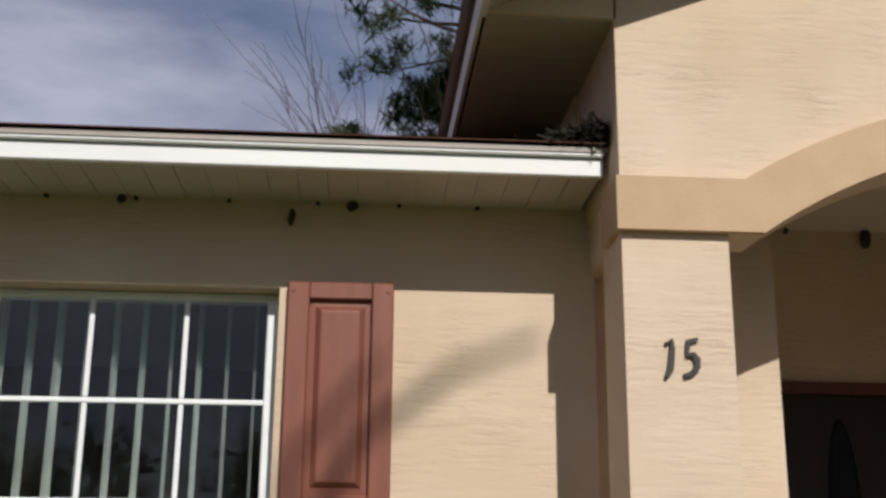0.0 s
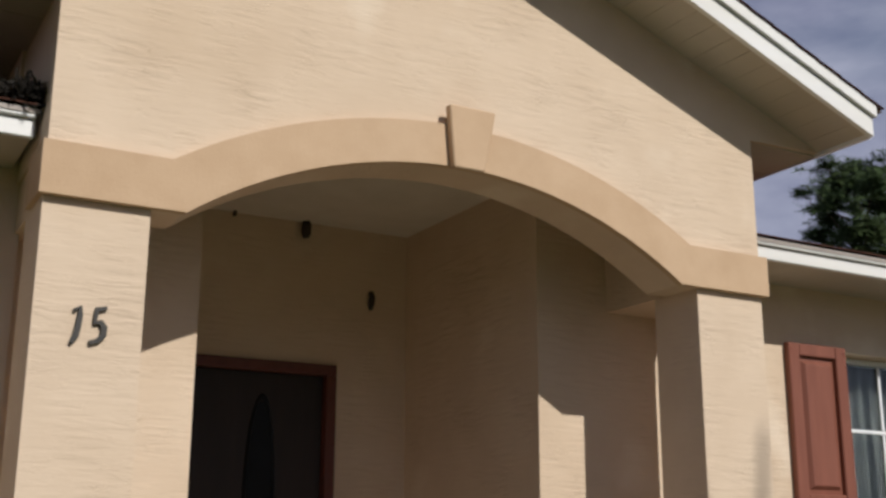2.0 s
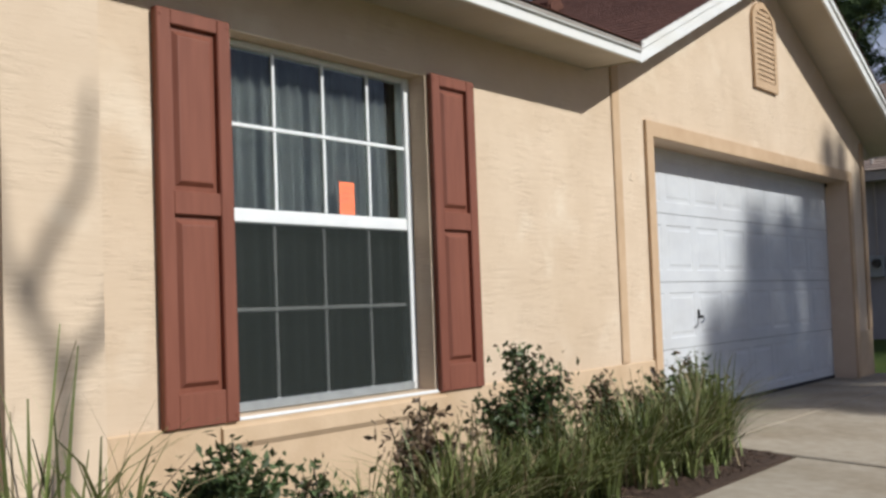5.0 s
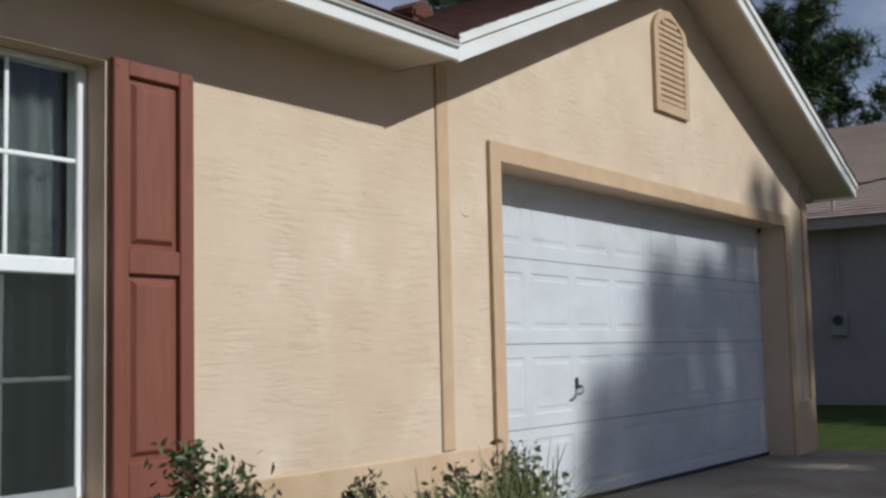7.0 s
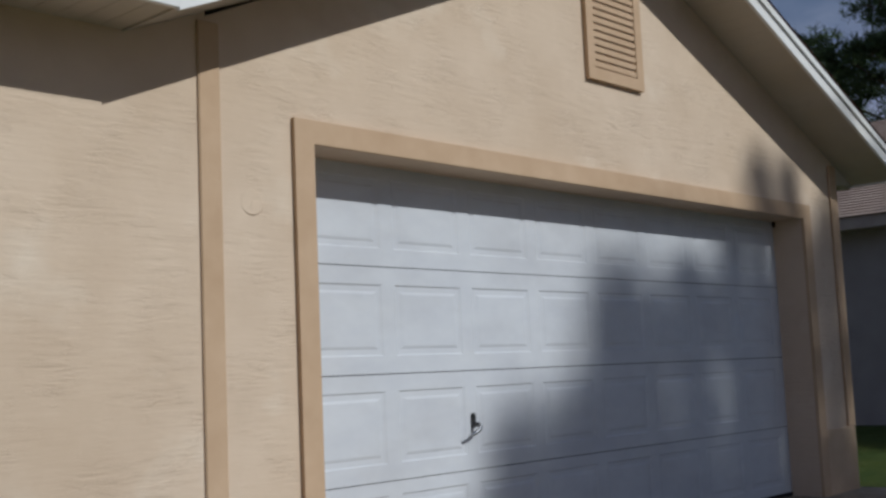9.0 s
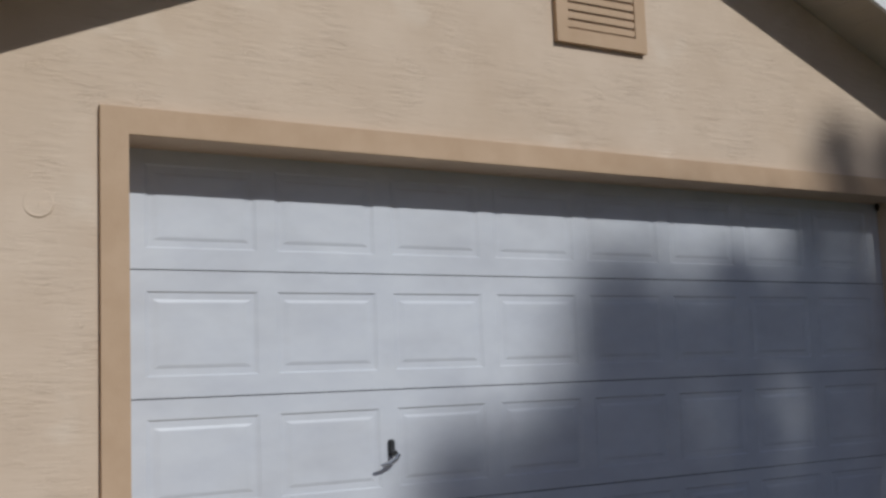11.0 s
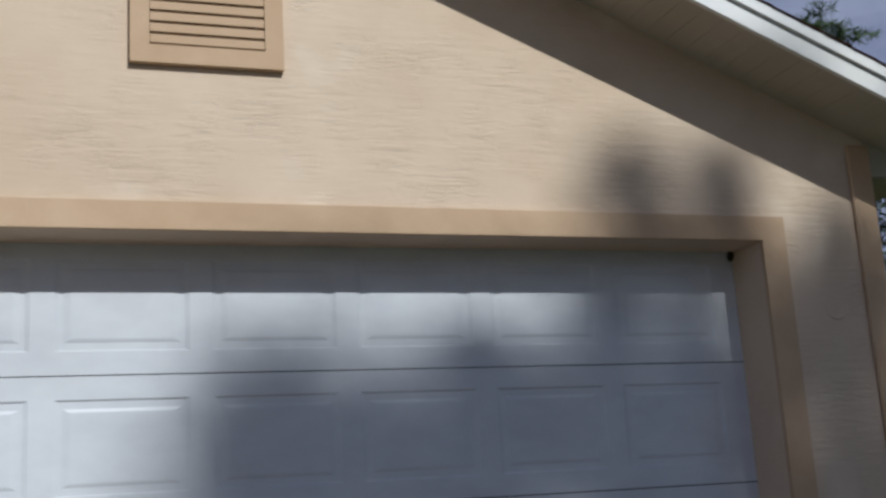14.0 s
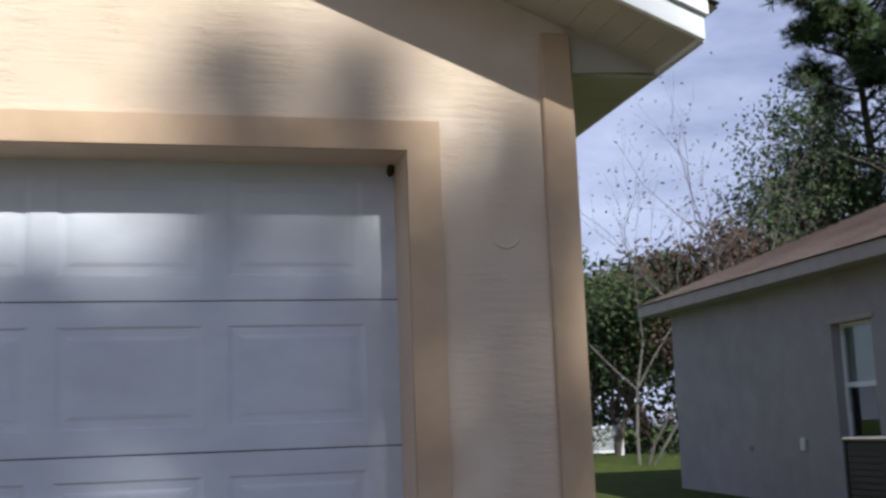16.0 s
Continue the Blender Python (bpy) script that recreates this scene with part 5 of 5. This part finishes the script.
# ---- neighbouring house ----
nb = thing("neighbouring_house", "grey stucco single-storey house with a tan shingle hip roof", "house", at=(24.5, 6.0, 0))
HX0, HX1, HY0, HY1, HZ = 20.3, 30.3, -2.5, 15.0, 2.66
NW = (10.24, 10.97, 0.85, 2.12)
bm = bmesh.new()
ys, zs = [HY0, NW[0], NW[1], HY1], [-0.4, NW[2], NW[3], HZ + 0.05]
solid = opening(ys, zs, [NW])
grid_wall(bm, ys, zs, 0, 0.2, solid)
for q in bm.verts:
    q.co = Vector((HX0 + q.co.y, q.co.x, q.co.z))
bmesh.ops.reverse_faces(bm, faces=bm.faces)
side = part("side_wall", bm, M_NWALL, nb)
part("front_wall", boxbm(HX0 + 0.2, HX1, HY0, HY0 + 0.2, -0.7, HZ + 0.05), M_NWALL, nb)
part("back_wall", boxbm(HX0 + 0.2, HX1, HY1 - 0.2, HY1, -0.3, HZ + 0.05), M_NWALL, nb)
part("far_wall", boxbm(HX1, HX1 + 0.2, HY0, HY1, -0.7, HZ + 0.05), M_NWALL, nb)
ov = 0.35
ex, fx1, ey0, ey1 = HX0 - ov, HX1 + 0.2 + ov, HY0 - ov, HY1 + ov
part("soffit", boxbm(ex + 0.03, fx1 - 0.03, ey0 + 0.03, ey1 - 0.03, HZ, HZ + 0.02), M_NTRIM, nb)
for b in ((ex, ex + 0.028, ey0, ey1), (fx1 - 0.028, fx1, ey0, ey1), (ex + 0.028, fx1 - 0.028, ey0, ey0 + 0.028), (ex + 0.028, fx1 - 0.028, ey1 - 0.028, ey1)):
    part("fascia", boxbm(b[0], b[1], b[2], b[3], HZ - 0.005, HZ + 0.15, bevel=0.004), M_NTRIM, nb, "grey-tan fascia board")
hs, hw = 0.42, (fx1 - ex) / 2
rz0 = HZ + 0.155
rp_ = [(ex - 0.03, ey0 - 0.03, rz0), (fx1 + 0.03, ey0 - 0.03, rz0), (fx1 + 0.03, ey1 + 0.03, rz0), (ex - 0.03, ey1 + 0.03, rz0)]
mid = (ex + fx1) / 2
r0, r1 = (mid, ey0 + hw, rz0 + hw * hs), (mid, ey1 - hw, rz0 + hw * hs)


def roof_courses(bm, a, b, c, d, course=0.15):
    """Courses from the eave a-b up to the ridge d-c, each lapped a little over the next."""
    a, b, c, d = map(Vector, (a, b, c, d))
    n = max(2, int((d - a).length / course / 1.2))
    up = (b - a).cross(d - a).normalized()
    for i in range(n):
        u, w = i / n, (i + 1) / n
        p = [a.lerp(d, u) + up * 0.016, b.lerp(c, u) + up * 0.016, b.lerp(c, w), a.lerp(d, w)]
        q = [a.lerp(d, u), b.lerp(c, u)]
        vv = [bm.verts.new(z) for z in p + q]
        if (p[2] - p[3]).length > 0.01:
            bm.faces.new(vv[:4])
        else:
            bm.faces.new(vv[:3])
        bm.faces.new([vv[4], vv[5], vv[1], vv[0]])
    bmesh.ops.remove_doubles(bm, verts=bm.verts, dist=0.0005)
    return bm


for a, b, c, d in ((rp_[3], rp_[0], r0, r1), (rp_[0], rp_[1], r0, r0), (rp_[1], rp_[2], r1, r0), (rp_[2], rp_[3], r1, r1)):
    part("roof_slope", roof_courses(bmesh.new(), a, b, c, d), M_SHINGLE_N, nb, "weathered tan shingle slope")
nw = part("window", boxbm(HX0 + 0.11, HX0 + 0.16, NW[0], NW[1], NW[2], NW[2] + 0.04), M_VINYL, nb, "white single-hung window with a pale blind")
for b in ((NW[0], NW[0] + 0.04, NW[2] + 0.041, NW[3]), (NW[1] - 0.04, NW[1], NW[2] + 0.041, NW[3]), (NW[0] + 0.041, NW[1] - 0.041, NW[3] - 0.04, NW[3]), (NW[0] + 0.041, NW[1] - 0.041, 1.435, 1.485)):
    part("frame", boxbm(HX0 + 0.11, HX0 + 0.16, b[0], b[1], b[2], b[3]), M_VINYL, nw)
part("pane", boxbm(HX0 + 0.135, HX0 + 0.139, NW[0] + 0.041, NW[1] - 0.041, NW[2] + 0.041, 1.434), M_GLASS, nw)
part("pane", boxbm(HX0 + 0.135, HX0 + 0.139, NW[0] + 0.041, NW[1] - 0.041, 1.486, NW[3] - 0.041), M_GLASS, nw)
part("blind", boxbm(HX0 + 0.17, HX0 + 0.175, NW[0], NW[1], 1.45, NW[3]), M_BLIND, nw, "pale blind drawn half down")
part("window_head", boxbm(HX0 - 0.02, HX0 - 0.001, NW[0] - 0.06, NW[1] + 0.08, NW[3] + 0.002, NW[3] + 0.05, bevel=0.005), M_NTRIM, nb)
# Black sheet stands in for the shade of the room behind the panes.
part("room_shade_sheet", boxbm(HX0 + 0.6, HX0 + 0.65, NW[0] - 1, NW[1] + 1, -0.3, HZ), M_SEAL, nb)
part("outlet_box", boxbm(HX0 - 0.05, HX0 - 0.001, 11.64, 11.72, 0.76, 0.90, bevel=0.008), M_PLASTIC, nb, "white outdoor outlet box")
part("pipe_stub", boxbm(HX0 - 0.04, HX0 - 0.001, 12.9, 12.96, 0.76, 0.82, bevel=0.008), M_NTRIM, nb)
mb = part("meter_box", boxbm(HX0 - 0.10, HX0 - 0.001, 5.06, 5.28, 1.14, 1.48, bevel=0.01), M_ALU, nb, "light grey electric meter box")
part("meter_glass", tube(bmesh.new(), [(HX0 - 0.10, 5.17, 1.36), (HX0 - 0.16, 5.17, 1.36)], [0.075, 0.065], 14), M_METAL, mb, "dark round meter glass")
part("conduit", tube(bmesh.new(), [(HX0 - 0.04, 5.16, 1.481), (HX0 - 0.04, 5.16, 2.65)], [0.02, 0.02], 8), M_NTRIM, mb)
part("service_mast", tube(bmesh.new(), [(HX0 - 0.1, 5.16, 2.78), (HX0 - 0.1, 5.16, 3.18), (HX0 - 0.16, 5.12, 3.24)], [0.025, 0.025, 0.03], 8), M_NTRIM, nb, "grey service mast")
db = part("disconnect_box", boxbm(HX0 - 0.10, HX0 - 0.001, 9.62, 9.82, 1.36, 1.64, bevel=0.01), M_METAL, nb, "dark metal switch box")
part("conduit", tube(bmesh.new(), [(HX0 - 0.04, 9.72, 0.3), (HX0 - 0.04, 9.72, 1.359)], [0.016, 0.016], 8), M_NTRIM, db)
cable = []
for i in range(13):
    u = i / 12
    cable.append((HX0 - 0.16 + 2.2 * u, 5.12 - 17 * u, 3.24 + 3.4 * u - 1.2 * u * (1 - u)))
tagged(part("service_cable", tube(bmesh.new(), cable, [0.014] * 13, 5), M_BLACK), "black overhead service cable running to the grey house", "cable")
ac = thing("air_conditioner", "dark grey air conditioning condenser with pale top beside the grey wall", "air conditioner", at=(19.65, 8.9, 0.1))
AX0, AX1, AY0, AY1 = 19.25, 20.05, 8.5, 9.3
part("pad", boxbm(AX0 - 0.08, AX1 + 0.08, AY0 - 0.08, AY1 + 0.08, 0.06, 0.16, bevel=0.01), M_CONCRETE, ac)
part("coil", boxbm(AX0 + 0.03, AX1 - 0.03, AY0 + 0.03, AY1 - 0.03, 0.161, 0.90), M_SEAL, ac)
for i in range(12):
    zz = 0.19 + i * 0.058
    part("louvre", boxbm(AX0 + 0.012, AX1 - 0.012, AY0 + 0.012, AY1 - 0.012, zz, zz + 0.050), M_BLACK, ac)
for a in (AX0, AX1 - 0.04):
    for b in (AY0, AY1 - 0.04):
        part("corner_post", boxbm(a, a + 0.04, b, b + 0.04, 0.161, 0.90, bevel=0.005), M_BLACK, ac)
part("top", boxbm(AX0 - 0.01, AX1 + 0.01, AY0 - 0.01, AY1 + 0.01, 0.901, 0.935, bevel=0.015), M_NTRIM, ac, "pale grey top")

# back fence of white lattice, and a pale shed behind it
lf = thing("lattice_fence", "low white diagonal lattice fence at the lawn's end", "fence", at=(22.0, 23.4, 0.45))
LX0, LX1, LZ0, LZ1 = 20.9, 22.92, 0.60, 1.08
for i in range(3):
    px = LX0 + (LX1 - LX0) * i / 2
    part("post", boxbm(px - 0.04, px + 0.04, 23.5, 23.58, 0.35, 1.18, bevel=0.006), M_PLASTIC, lf)
for nm, za, zb in (("top_rail", LZ1, LZ1 + 0.05), ("bottom_rail", LZ0 - 0.05, LZ0)):
    part(nm, boxbm(LX0, LX1, 23.52, 23.56, za, zb), M_PLASTIC, lf)
run = LZ1 - LZ0
for i in range(28):
    x = LX0 - run + i * 0.09
    for sg in (-1, 1):
        a = x if sg > 0 else x + run
        lo, hi = LX0 + 0.02, LX1 - 0.02
        u0, u1 = (max(0, (lo - a) / run), min(1, (hi - a) / run)) if sg > 0 else (max(0, (a - hi) / run), min(1, (a - lo) / run))
        if u1 - u0 < 0.05:
            continue
        p0 = Vector((a + sg * run * u0, 23.54 + 0.008 * sg, LZ0 + run * u0))
        p1 = Vector((a + sg * run * u1, 23.54 + 0.008 * sg, LZ0 + run * u1))
        part("lath", tube(bmesh.new(), [p0, p1], [0.011, 0.011], 4), M_PLASTIC, lf)
sh = thing("garden_shed", "small pale shed with a rusty roof behind the trees", "shed", at=(22.2, 29.0, 0.5))
part("shed_wall", boxbm(21.6, 23.0, 28.6, 29.8, 0.3, 1.75, bevel=0.01), M_PLASTIC, sh)
bm = bmesh.new()
prism(bm, [(21.45, 1.752), (23.15, 1.752), (23.1, 1.82), (22.3, 2.05), (21.5, 1.82)], 28.45, 29.95)
part("shed_roof", bm, M_SHUTTER, sh, "rusty red sheet roof")
part("shed_door", boxbm(21.95, 22.55, 28.575, 28.598, 0.5, 1.6, bevel=0.005), M_NTRIM, sh)
